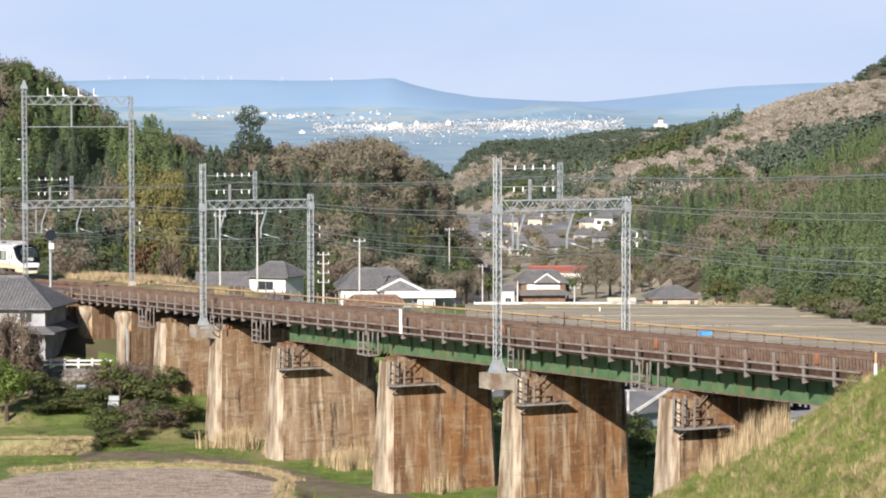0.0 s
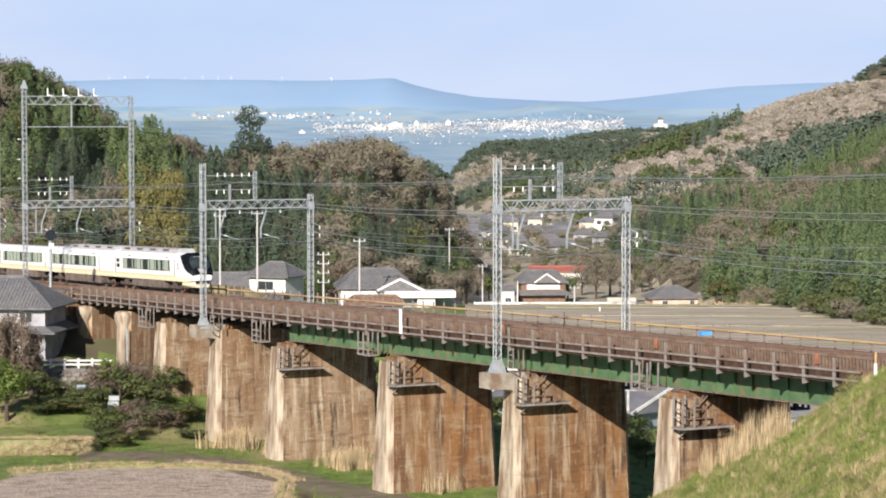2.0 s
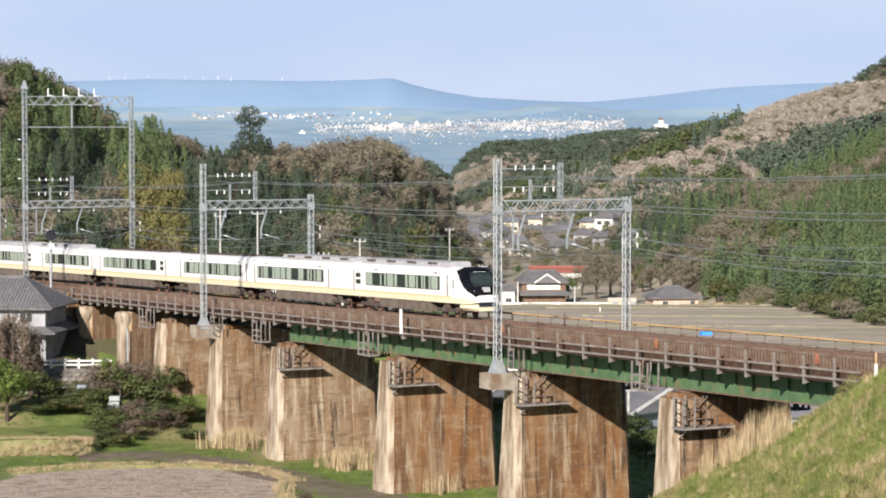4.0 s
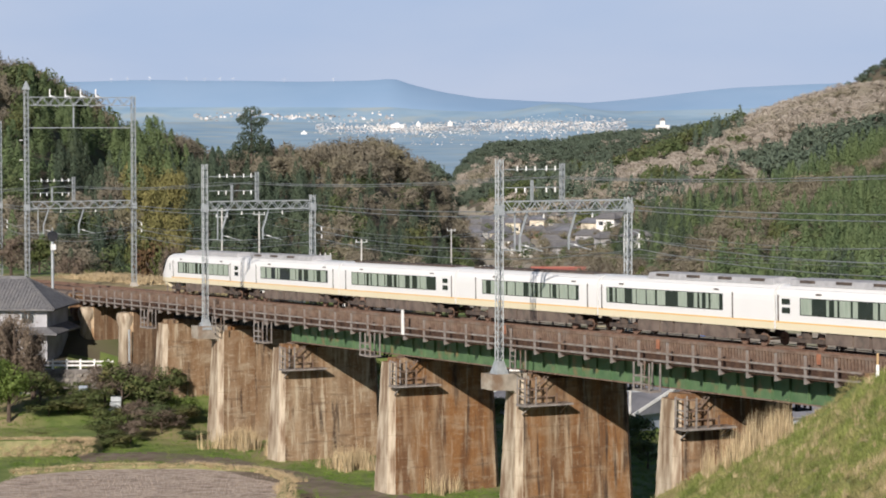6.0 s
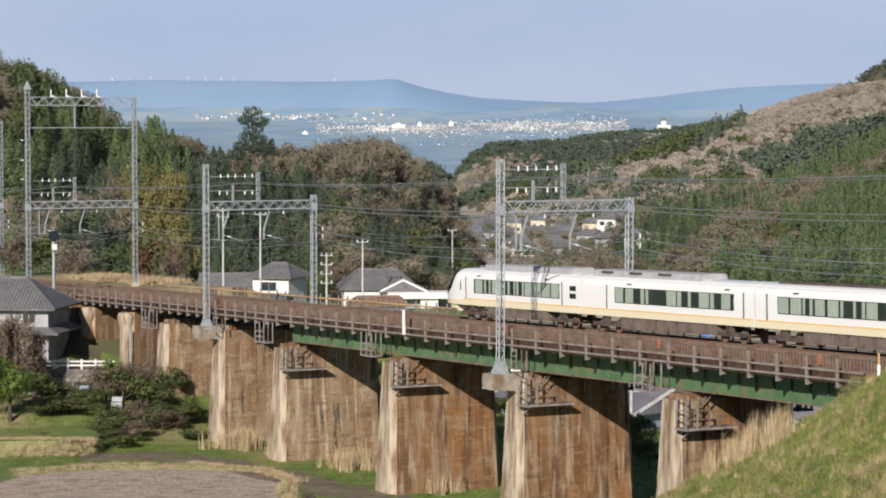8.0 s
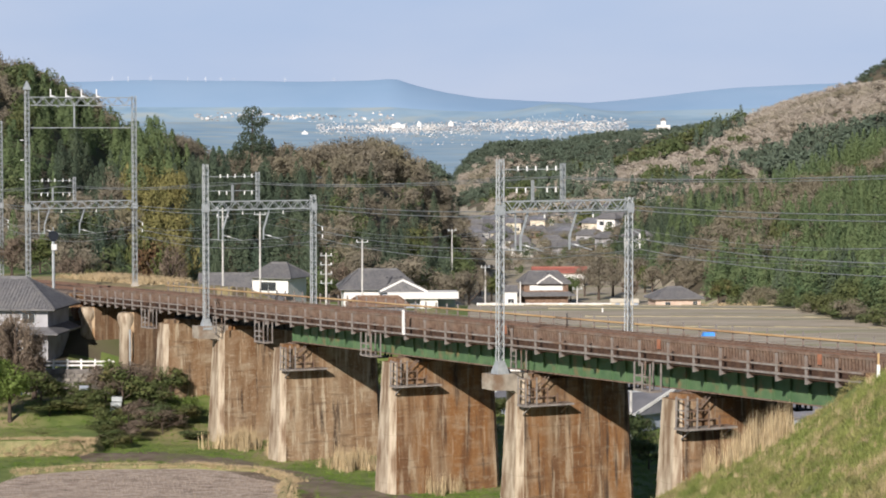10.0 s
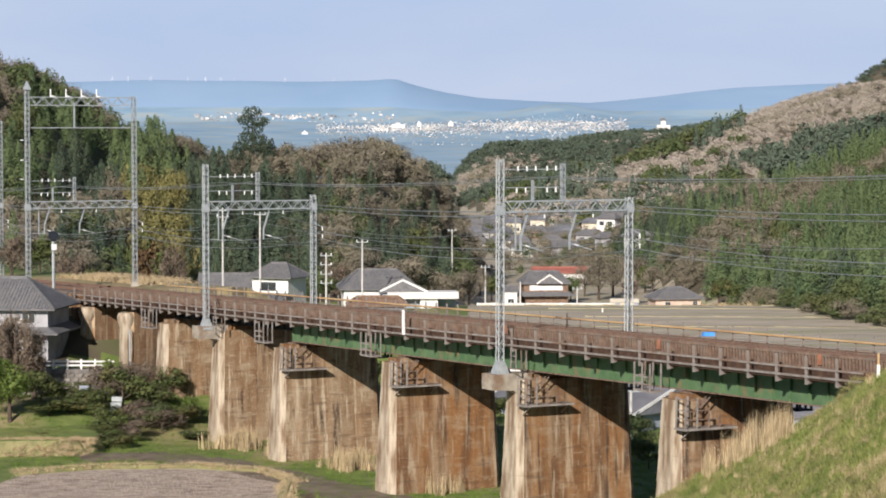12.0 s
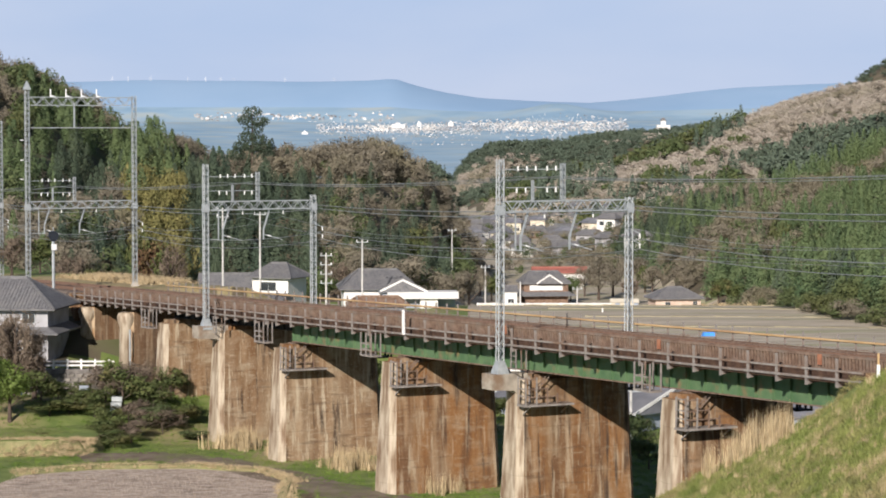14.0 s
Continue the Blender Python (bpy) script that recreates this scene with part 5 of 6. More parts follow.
def add_walls(th, w, d, h, material, windows=(), gable=0.0):
    bm = B()
    box(bm, (-w / 2, -d / 2, -1.5), (w / 2, d / 2, h))
    if gable:
        vs = [bm.verts.new(c) for c in ((-w / 2, -d / 2, h), (-w / 2, d / 2, h), (-w / 2, 0, h + gable), (w / 2, -d / 2, h), (w / 2, d / 2, h), (w / 2, 0, h + gable))]
        for f in ((0, 2, 1), (3, 4, 5), (0, 3, 5, 2), (1, 2, 5, 4)):
            bm.faces.new([vs[i] for i in f])
    wall = part("wall", bm, material, th)
    for x, z, ww, hh in windows:
        add_window(wall, x, z, ww, hh, -d / 2)
    return wall


def house(px, py_unused, y, rz, label, w, d, h, rh, hip, wall, roof, windows=(), z=None, ribs=True, trim=None, group="", over=0.7, sunk=0.0):
    x = (px - 784) / 4340 * y
    th = thing("house", pose(x, y, gz(x, y) - sunk if z is None else z, 0, 0, rz), label, "house", group)
    add_walls(th, w, d, h, wall, windows, gable=0 if hip > 0.3 else rh - 0.25)
    add_roof(th, w, d, h, rh, hip, roof, ribs, over, trim=trim)
    return th


def build_houses():
    # two-storey house below the line
    th = house(-12, 0, 242, -6, "two-storey grey rendered house with dark tiled roofs", 13.0, 8.0, 5.1, 2.7, 4.0, M_GREYWALL, M_TILE,
               ((4.8, 1.3, 1.5, 1.4), (0.8, 1.2, 1.7, 1.5), (4.6, 3.7, 1.2, 0.9), (0.5, 3.7, 1.6, 0.9)), z=5.3, over=0.9)
    bm = B()
    loft(bm, [[(-6.5, -4.0 - e, zz), (6.5 + e, -4.0 - e, zz), (6.5 + e, 4.0, zz), (-6.5, 4.0, zz)] for e, zz in ((1.3, 2.6), (1.3, 2.75), (0.02, 3.3))])
    part("lower_roof", bm, M_TILE, th, "dark tiled lower roof")
    # white house beyond the bridge
    house(494, 0, 390, -24, "white two-storey house with a grey hipped roof", 6.4, 6.2, 5.4, 2.1, 2.6, M_PLASTER, M_TILE, ((-0.3, 3.3, 2.6, 1.3), (0.9, 0.6, 1.8, 1.4)), over=0.8, sunk=0.4)
    house(405, 0, 402, 4, "low house with a wide grey tiled roof", 9.0, 8.0, 2.6, 3.4, 0.2, M_WOODWALL, M_TILE, ((-1.5, 0.6, 2, 1.4), (2, 0.6, 2, 1.4)))
    house(470, 0, 366, -20, "small brick-pink outbuilding beside the railway", 6.0, 3.5, 1.2, 0.7, 0.1, M_PINKWALL, M_TILE, ())
    # tiled house with a white gable and flat porch
    th = house(668, 0, 366, 5, "grey tiled house with a white front gable and porch", 10.5, 8.0, 4.3, 2.6, 3.0, M_PLASTER, M_TILE, ((-3.2, 0.8, 2.4, 1.6),), sunk=1.3)
    m = pose(3.3, -4.0, 0, 0, 0, 90)
    bm = B()
    box(bm, (-2.5, -3.0, -1.5), (2.5, 3.0, 4.1))
    vs = [bm.verts.new(c) for c in ((-2.5, -3.0, 4.1), (-2.5, 3.0, 4.1), (-2.5, 0, 5.6), (2.5, -3.0, 4.1), (2.5, 3.0, 4.1), (2.5, 0, 5.6))]
    for f in ((0, 2, 1), (3, 4, 5)):
        bm.faces.new([vs[i] for i in f])
    wing = part("front_wing", bm, M_BLUEWALL, th, "grey-blue gabled front wing", at=m)
    add_roof(th, 5.0, 6.0, 4.1, 1.75, 0.05, M_TILE, True, 0.6, m, trim=M_PLASTER)
    bm = B()
    box(bm, (-2.56, -0.7, 4.5), (-2.5, 0.7, 5.0))
    part("gable_vent", bm, M_PLASTER, wing)
    bm = B()
    box(bm, (1.0, -8.2, 3.05), (11.4, -3.9, 4.0))
    part("porch_roof", bm, M_PLASTER, th, "flat white porch roof")
    for x0, x1 in ((-5.2, 1.0), (5.8, 8.4)):
        bm = B()
        box(bm, (x0, -7.6, -1.5), (x1, -6.9, 3.05))
        part("porch_wall", bm, M_PLASTER, th)
    bm = B()
    box(bm, (8.4, -5.0, -1.5), (11.2, -4.6, 3.05))
    part("porch_back", bm, M_BLUEWALL, th)
    house(668, 0, 350, 4, "low brown-roofed shed in front of a white house", 7.5, 3.2, 1.9, 1.1, 1.4, M_PINKWALL, M_WOODWALL, ((1.5, 0.4, 1.6, 1.1), (-1.8, 0.4, 1.4, 1.1)), ribs=False, sunk=0.8)
    # big farmhouse behind a wall
    th = house(962, 0, 532, 6, "traditional farmhouse with layered grey tiled roofs", 9.6, 8.0, 4.6, 2.4, 2.2, M_WOODWALL, M_TILE, (), over=0.6)
    bm = B()
    loft(bm, [[(-5.6 - e, -4.6 - e, zz), (5.6 + e, -4.6 - e, zz), (5.6 + e, 4.6 + e, zz), (-5.6 - e, 4.6 + e, zz)] for e, zz in ((0.9, 1.9), (0.9, 2.05), (-0.8, 2.9))])
    part("lower_roof", bm, M_TILE, th)
    bm = B()
    box(bm, (-3.6, -4.14, 3.1), (3.6, -4.0, 4.2))
    part("plaster_band", bm, M_PLASTER, th, "white plastered upper wall")
    m = pose(0.6, -2.6, 0, 0, 0, 90)
    add_roof(th, 4.0, 4.6, 4.7, 1.9, 0.05, M_TILE, True, 0.5, m, trim=M_PLASTER)
    bm = B()
    vs = [bm.verts.new(c) for c in ((-1.6, -4.5, 4.7), (2.8, -4.5, 4.7), (0.6, -4.5, 6.3), (-1.6, -2.0, 4.7), (2.8, -2.0, 4.7), (0.6, -2.0, 6.3))]
    for f in ((0, 1, 2), (5, 4, 3), (0, 3, 4, 1), (1, 4, 5, 2), (2, 5, 3, 0)):
        bm.faces.new([vs[i] for i in f])
    part("gable", bm, M_PLASTER, th)
    house(903, 0, 524, 4, "small white plastered storehouse", 2.6, 3.6, 3.2, 1.0, 0.05, M_PLASTER, M_TILE, ((0, 0.3, 1.2, 1.2),), over=0.3)
    house(990, 0, 610, 0, "long low building with a red metal roof", 12.5, 6.0, 4.4, 1.1, 0.05, M_PLASTER, M_REDROOF, ((-3, 1, 2, 1.6), (2, 1, 2, 1.6)), sunk=1.0)
    house(1194, 0, 512, 8, "single-storey pink-walled house with a grey hipped roof", 9.6, 7.0, 2.4, 2.2, 4.0, M_PINKWALL, M_TILE, ((-2.2, 0.5, 1.0, 1.2), (3.6, 0.4, 0.8, 1.4)), over=0.8)
    house(150, 0, 365, 10, "pale shed half hidden in bushes behind the railway", 5, 4, 2.2, 0.9, 0.05, M_GREYWALL, M_SLATE, (), ribs=False)
    house(1128, 0, 700, 20, "pale house among trees", 6, 5, 4, 1.6, 1.6, M_PLASTER, M_TILE, (), ribs=False)
    # sheds below the viaduct
    house(1078, 0, 232, -45, "farm shed with a broad grey sheet roof and white verges", 17.0, 13.0, 1.8, 2.5, 0.05, M_BLUEWALL, M_SLATE, (), trim=M_PLASTER, over=0.8)
    house(1440, 0, 232, 0, "long corrugated grey shed beyond the viaduct", 13.0, 9.0, 0.8, 3.6, 0.05, M_BLUEWALL, M_SLATE, (), over=0.5)
    house(868, 0, 252, 15, "low dark-roofed house beyond the viaduct", 9.0, 7.0, 1.6, 2.6, 2.5, M_PLASTER, M_TILE, ((0, 0.2, 1.6, 1.0), (2.8, 0.2, 1.2, 1.0)))
    house(668, 0, 300, 5, "dark-roofed barn beyond the piers", 8.0, 6.0, 2.0, 1.5, 1.5, M_BLUEWALL, M_TILE, ())
    # village up the valley
    rnd = random.Random(8)
    protos = []
    for w, d, h, rh, hip, wall, roof, lab in ((7, 5.5, 3.2, 1.7, 2.0, M_PLASTER, M_TILE, "village house with white walls and a grey roof"),
                                              (8, 5.5, 2.8, 1.9, 0.05, M_WOODWALL, M_TILE, "brown-walled village house with a grey roof"),
                                              (6, 5.5, 4.2, 1.5, 1.6, M_CURB, M_SLATE, "cream two-storey village house"),
                                              (6, 5, 3, 1.5, 0.05, M_WOODWALL, M_TILE, "small brown-walled village house with a grey roof"),
                                              (8, 5.5, 3, 1.7, 1.5, M_GREYWALL, M_TILE, "grey-walled village house with a grey roof")):
        protos.append(house(940, 0, 800, 0, lab, w, d, h, rh, hip, wall, roof, ((-1.6, 0.8, 1.6, 1.3), (1.6, 0.8, 1.6, 1.3)), ribs=False, group="village houses"))
    used = []
    k = 0
    while len(used) < 52 and k < 3000:
        k += 1
        y = rnd.uniform(790, 1120)
        px = rnd.uniform(832, 1088)
        x = (px - 784) / 4340 * y
        if any(math.hypot(x - a, y - b) < 9.5 for a, b in used):
            continue
        used.append((x, y))
        m = pose(x, y, gz(x, y) + 0.1, 0, 0, rnd.uniform(-40, 40))
        n = len(used)
        if n <= len(protos):
            protos[n - 1].matrix_world = m
        else:
            copy_thing(protos[rnd.randrange(len(protos))], m)


build_houses()


SIGNAL_S = -47.4


def build_small_structures():
    # long boundary wall of the farm
    y = 478
    x0, x1 = (845 - 784) / 4340 * y, (1082 - 784) / 4340 * y
    zz = gz((x0 + x1) / 2, y)
    th = thing("boundary_wall", pose(x0, y, zz), "long cream boundary wall with white posts and coping", "wall")
    n = 8
    for k in range(n):
        bm = B()
        box(bm, ((x1 - x0) * k / n + 0.1, 0, -2.0), ((x1 - x0) * (k + 1) / n - 0.1, 0.3, 1.3))
        part("wall_panel", bm, M_CURB, th)
    for k in range(n + 1):
        bm = B()
        box(bm, ((x1 - x0) * k / n - 0.14, -0.06, -2.0), ((x1 - x0) * k / n + 0.14, 0.36, 1.6))
        part("post", bm, M_PLASTER, th)
    bm = B()
    box(bm, (0, -0.1, 1.3), (x1 - x0, 0.4, 1.5))
    part("coping", bm, M_PLASTER, th)
    # glasshouse at its end
    x = (1106 - 784) / 4340 * 478
    th = thing("glasshouse", pose(x, 479, gz(x, 479)), "low pale glasshouse at the end of a wall", "glasshouse")
    for k in range(6):
        bm = B()
        box(bm, (-2.7 + k * 0.9, -1.5, 0), (-1.86 + k * 0.9, 1.5, 1.7))
        part("pane", bm, M_BLUEWALL if k % 2 else M_CURB, th)
    bm = B()
    loft(bm, [[(xx, -1.7, 1.7), (xx, 1.7, 1.7), (xx, 0, 2.4)] for xx in (-2.8, 2.8)])
    part("roof", bm, M_CURB, th)
    # stone wall and white guard rail of the house terrace
    y = 229.6
    bm = B()
    rnd = random.Random(4)
    x0, x1 = -50.0, -30.0
    box(bm, (x0, y - 0.1, 0.2), (x1, y + 0.9, 5.25))
    wall = tagged(part("retaining_wall", bm, M_STONE), "dark rough stone wall holding the house terrace", "retaining wall", kind="structure")
    sb = B()
    loft(sb, [[(-0.34, 0.1, -0.2), (0.34, 0.1, -0.2), (0.36, 0.1, 0.2), (-0.36, 0.1, 0.18)], [(-0.28, -0.14, -0.15), (0.27, -0.14, -0.16), (0.29, -0.14, 0.15), (-0.3, -0.14, 0.14)]])
    stone = mesh_of("stone", sb, mat("wall_stone", (0.13, 0.12, 0.11), (0.25, 0.23, 0.20), 2.5, 0.95, objrand=0.4, bump=0.6))
    for row in range(11):
        for k in range(26):
            x = x0 + 0.5 + k * 0.77 + (0.38 if row % 2 else 0)
            if x < x1 - 0.3:
                part("stone", stone, None, wall, at=pose(x, y - 0.1, 0.5 + row * 0.42, 0, rnd.uniform(-8, 8), 0))
    th = thing("guard_rail", pose(-37.9, 229.8, 5.25), "white painted concrete guard rail along the terrace road", "guard rail")
    for k in range(6):
        bm = B()
        box(bm, (k * 1.3 - 0.1, -0.1, -0.4), (k * 1.3 + 0.1, 0.1, 0.95), taper=0.015)
        part("post", bm, M_PLASTER, th)
    for z in (0.35, 0.72):
        bm = B()
        box(bm, (-0.4, -0.06, z - 0.07), (7.0, 0.06, z + 0.09))
        part("rail_bar", bm, M_PLASTER, th)
    # signal beside the line
    th = thing("railway_signal", upright(SIGNAL_S, -7.0, -0.65), "galvanised signal post with a round black target", "signal")
    bm = B()
    beam(bm, (0, 0, -1.5), (0, 0, 5.6), 0.3, n=10)
    part("post", bm, M_GALV, th)
    bm = B()
    loft(bm, [[(xx, math.cos(a) * 0.55, 6.0 + math.sin(a) * 0.55) for a in [math.tau * j / 20 for j in range(20)]] for xx in (0.02, 0.18)])
    part("target", bm, M_BLACK, th, "round black signal target")
    bm = B()
    beam(bm, (0, 0, 6.0), (0, 0, 6.9), 0.08)
    part("finial", bm, M_GALV, th)
    bm = B()
    box(bm, (0.15, -0.25, 4.6), (0.5, 0.2, 5.2))
    part("relay_box", bm, M_PORC, th)
    th = thing("relay_cabinet", upright(-58.8, -8.2, 0.1), "small white relay cabinet beside the line", "cabinet")
    bm = B()
    box(bm, (-0.3, -0.25, -0.9), (0.3, 0.25, 0.75), taper=0.02)
    part("cabinet", bm, M_PORC, th)
    # utility poles
    for px, y, top, arms, lab in ((394, 345, 368, 2, ""), (460, 352, 375, 1, "lamp"), (577, 360, 448, 4, ""), (641, 352, 424, 1, ""), (859, 480, 470, 1, ""),
                                  (1022, 430, 508, 1, ""), (1067, 350, 546, 0, ""), (1238, 340, 572, 0, ""), (1118, 215, 686, 1, ""), (800, 500, 405, 1, ""), (1250, 560, 490, 0, ""),
                                  (921, 470, 500, 0, "")):
        x = (px - 784) / 4340 * y
        z0 = gz(x, y)
        zt = 28 - (top - 225) / 4340 * y
        th = thing("utility_pole", pose(x, y, z0), "pale concrete utility pole with crossarms" if arms else "slim white post beside the fields", "pole", "utility poles")
        bm = B()
        h = zt - z0
        loft(bm, [[(math.cos(a) * r, math.sin(a) * r, zz) for a in [math.tau * j / 10 for j in range(10)]] for r, zz in ((0.17, -0.8), (0.11, h))])
        part("shaft", bm, M_POLE if arms else M_PLASTER, th)
        for k in range(arms):
            zz = h - 0.4 - k * (0.9 if arms < 3 else 1.35)
            bm = B()
            beam(bm, (-0.9, 0, zz), (0.9, 0, zz), 0.12)
            arm = part("crossarm", bm, M_GALV, th)
            for xx in (-0.75, 0.75):
                part("insulator", INS, None, arm, "white porcelain insulator", at=Matrix.Translation((xx, 0, zz + 0.39)))
    # things on the fields
    # blue tarpaulin, placed to show just above the railing from the camera
    th = thing("water_tank_cover", pose(33.0, 304, gz(33.0, 304), 0, 0, 10), "blue plastic sheet folded on the field edge", "tarpaulin")
    bm = B()
    box(bm, (-0.8, -0.5, 0), (0.8, 0.5, 0.45), taper=0.15)
    part("sheet", bm, mat("blue_plastic", (0.05, 0.25, 0.75), (0.08, 0.32, 0.85), 2, 0.5), th)
    th = thing("meter_box", pose(-32.6, 222, gz(-32.6, 222)), "grey-green metal box on legs in the bushes", "box")
    for lo, hi, nm in (((-0.4, -0.25, 0.7), (0.4, 0.25, 1.7), "case"), ((-0.35, -0.05, -0.2), (-0.25, 0.05, 0.7), "leg"), ((0.25, -0.05, -0.2), (0.35, 0.05, 0.7), "leg")):
        bm = B()
        box(bm, lo, hi)
        part(nm, bm, M_BLUEWALL, th)
    th = thing("crate_stack", pose(-29.6, 221, gz(-29.6, 221)), "stack of pale grey plastic crates in the shade", "crates")
    for k in range(3):
        bm = B()
        box(bm, (-0.5 + 0.08 * k, -0.3, k * 0.5), (0.5 + 0.05 * k, 0.3, k * 0.5 + 0.42))
        part("crate", bm, M_GALV, th)
    th = thing("blue_stake", pose(-38.3, 222.5, gz(-38.3, 222.5) + 1.0, 0, 18, 0), "short blue and white stake leaning in the grass", "stake")
    bm = B()
    beam(bm, (0, 0, -0.3), (0, 0, 0.75), 0.1)
    part("shaft", bm, mat("blue_paint", (0.05, 0.2, 0.5), None, 2, 0.5), th)
    bm = B()
    beam(bm, (0, 0, 0.75), (0, 0, 1.15), 0.1)
    part("tip", bm, M_PLASTER, th)
    th = thing("marker_post", pose(22.9, 128.6, gz(22.9, 128.6)), "white post with an orange tip at the viaduct end", "marker post", "white posts")
    bm = B()
    beam(bm, (0, 0, -0.3), (0, 0, 0.75), 0.16)
    part("post", bm, M_PORC, th)
    bm = B()
    beam(bm, (0, 0, 0.75), (0.0, 0, 1.35), 0.1)
    part("tip", bm, M_DUCT, th)


build_small_structures()


# ---- fields, path and plants near the viaduct ----
def sheet(name, outline, material, lift, label, kind="structure", bund=None):
    """A flat piece of ground with an outline, laid over the ground."""
    bm = B()
    z = [gz(x, y) + lift for x, y in outline]
    zt = max(z)
    top = [bm.verts.new((x, y, zt)) for x, y in outline]
    low = [bm.verts.new((x, y, zt - 1.2)) for x, y in outline]
    bm.faces.new(top)
    for i in range(len(top)):
        j = (i + 1) % len(top)
        bm.faces.new((low[i], low[j], top[j], top[i]))
    bmesh.ops.recalc_face_normals(bm, faces=bm.faces[:])
    tagged(part(name, bm, material), label, name.replace("_", " "), kind=kind)
    return zt


def wavy(points, n=10, amp=0.25):
    """A closed outline smoothed and roughened."""
    out = []
    m = len(points)
    for i in range(m):
        p0, p1, p2, p3 = (Vector(points[(i + k) % m]) for k in (-1, 0, 1, 2))
        for k in range(n):
            t = k / n
            p = 0.5 * ((2 * p1) + (p2 - p0) * t + (2 * p0 - 5 * p1 + 4 * p2 - p3) * t * t + (3 * p1 - p0 - 3 * p2 + p3) * t ** 3)
            out.append((p.x + random.uniform(-amp, amp), p.y + random.uniform(-amp, amp)))
    return out


def build_fields():
    z = sheet("paddy_field", wavy([(-33.5, 194.5), (-28, 197.5), (-20, 198), (-15.0, 195.2), (-12.6, 190.5), (-12.5, 180), (-14, 168), (-36, 168)], 8, 0.12), M_PADDY, 0.05,
              "bare brownish-grey harvested rice paddy with stubble")
    # straw-coloured bank round it
    edge = [(-34.2, 194.8), (-28, 198.4), (-20, 198.9), (-14.5, 196.0), (-11.9, 191.0), (-11.8, 180), (-13.2, 167)]
    bm = B()
    rings = []
    for k, (x, y) in enumerate(edge):
        q = edge[min(k + 1, len(edge) - 1)]
        p = edge[max(k - 1, 0)]
        d = (Vector(q) - Vector(p)).normalized()
        nx, ny = -d.y, d.x
        rings.append([(x + nx * a, y + ny * a, gz(x, y) + b) for a, b in ((-0.9, -0.2), (-0.4, 0.32), (0.1, 0.38), (0.7, -0.2))])
    loft(bm, rings)
    tagged(part("field_bund", bm, M_STRAW), "low grassy straw-coloured bank round the paddy", "bank", kind="structure")
    # track along the viaduct
    line = [(-30.5, 204.6), (-27, 205.8), (-22.5, 205.2), (-17, 199.5), (-12, 192.5), (-6, 184.2), (0, 176), (4, 169)]
    bm = B()
    left, right = [], []
    dense = []
    for (xa, ya), (xb, yb) in zip(line, line[1:]):
        for k in range(6):
            dense.append((xa + (xb - xa) * k / 6, ya + (yb - ya) * k / 6))
    for k, (x, y) in enumerate(dense):
        q, p = dense[min(k + 1, len(dense) - 1)], dense[max(k - 1, 0)]
        d = (Vector(q) - Vector(p)).normalized()
        hw = 2.6 + 0.35 * math.sin(k * 0.9)
        pts = [bm.verts.new((x - d.y * a, y + d.x * a, gz(x, y) + 0.09 + b)) for a, b in ((-hw, -0.06), (-0.7, 0.05), (0.6, 0.03), (hw, -0.06))]
        left.append(pts)
    for a, b in zip(left, left[1:]):
        for j in range(3):
            bm.faces.new((a[j], b[j], b[j + 1], a[j + 1]))
    bmesh.ops.recalc_face_normals(bm, faces=bm.faces[:])
    tagged(part("farm_track", bm, M_DIRT, smooth=True), "grey-brown earth farm track along the viaduct", "track", kind="structure")
    # raised lawn terrace with a straw edge
    bm = B()
    top = wavy([(-29.8, 209.5), (-30.6, 213.5), (-33.5, 219), (-37, 225), (-50, 227), (-50, 206.5), (-36, 206.2), (-32, 206.8)], 6, 0.1)
    n = len(top)
    cx, cy = sum(p[0] for p in top) / n, sum(p[1] for p in top) / n
    rings = []
    for k, zz in ((1.09, 0.1), (1.045, 0.8), (1.01, 1.5), (0.97, 1.56), (0.5, 1.5)):
        rings.append([(cx + (x - cx) * k, cy + (y - cy) * k, zz) for x, y in top])
    loft(bm, rings)
    bmesh.ops.recalc_face_normals(bm, faces=bm.faces[:])
    for f in bm.faces:
        c = f.calc_center_median()
        f.material_index = 1 if f.normal.z < 0.8 and c.z > 0.4 else 0
    tagged(part("lawn_terrace", bm, [M_GRASS, M_STRAW]), "raised green lawn terrace with a straw-coloured edge", "terrace", kind="structure")
    # bunds between the far fields
    rnd = random.Random(6)
    bm = B()
    for y in (318, 338, 356, 372, 390, 408, 425, 440):
        x0 = 12 + rnd.uniform(-3, 10)
        for k in range(14):
            xa, xb = x0 + k * 6, x0 + (k + 1) * 6
            ya, yb = y + math.sin(xa / 17) * 2, y + math.sin(xb / 17) * 2
            beam(bm, (xa, ya, gz(xa, ya) + 0.1), (xb, yb, gz(xb, yb) - 0.02), 0.6, 0.2)
    tagged(part("field_bunds", bm, mat("bund_earth", (0.24, 0.215, 0.15), (0.32, 0.29, 0.20), 0.5, 0.95, island=0.2)), "low earth banks between the far fields", "banks", kind="stuff")


M_STRAW = mat("straw_bank", (0.17, 0.175, 0.075), (0.30, 0.27, 0.135), 1.4, 0.95, c=(0.22, 0.25, 0.08), c_scale=0.35, bump=1.0, bump_scale=6)
build_fields()


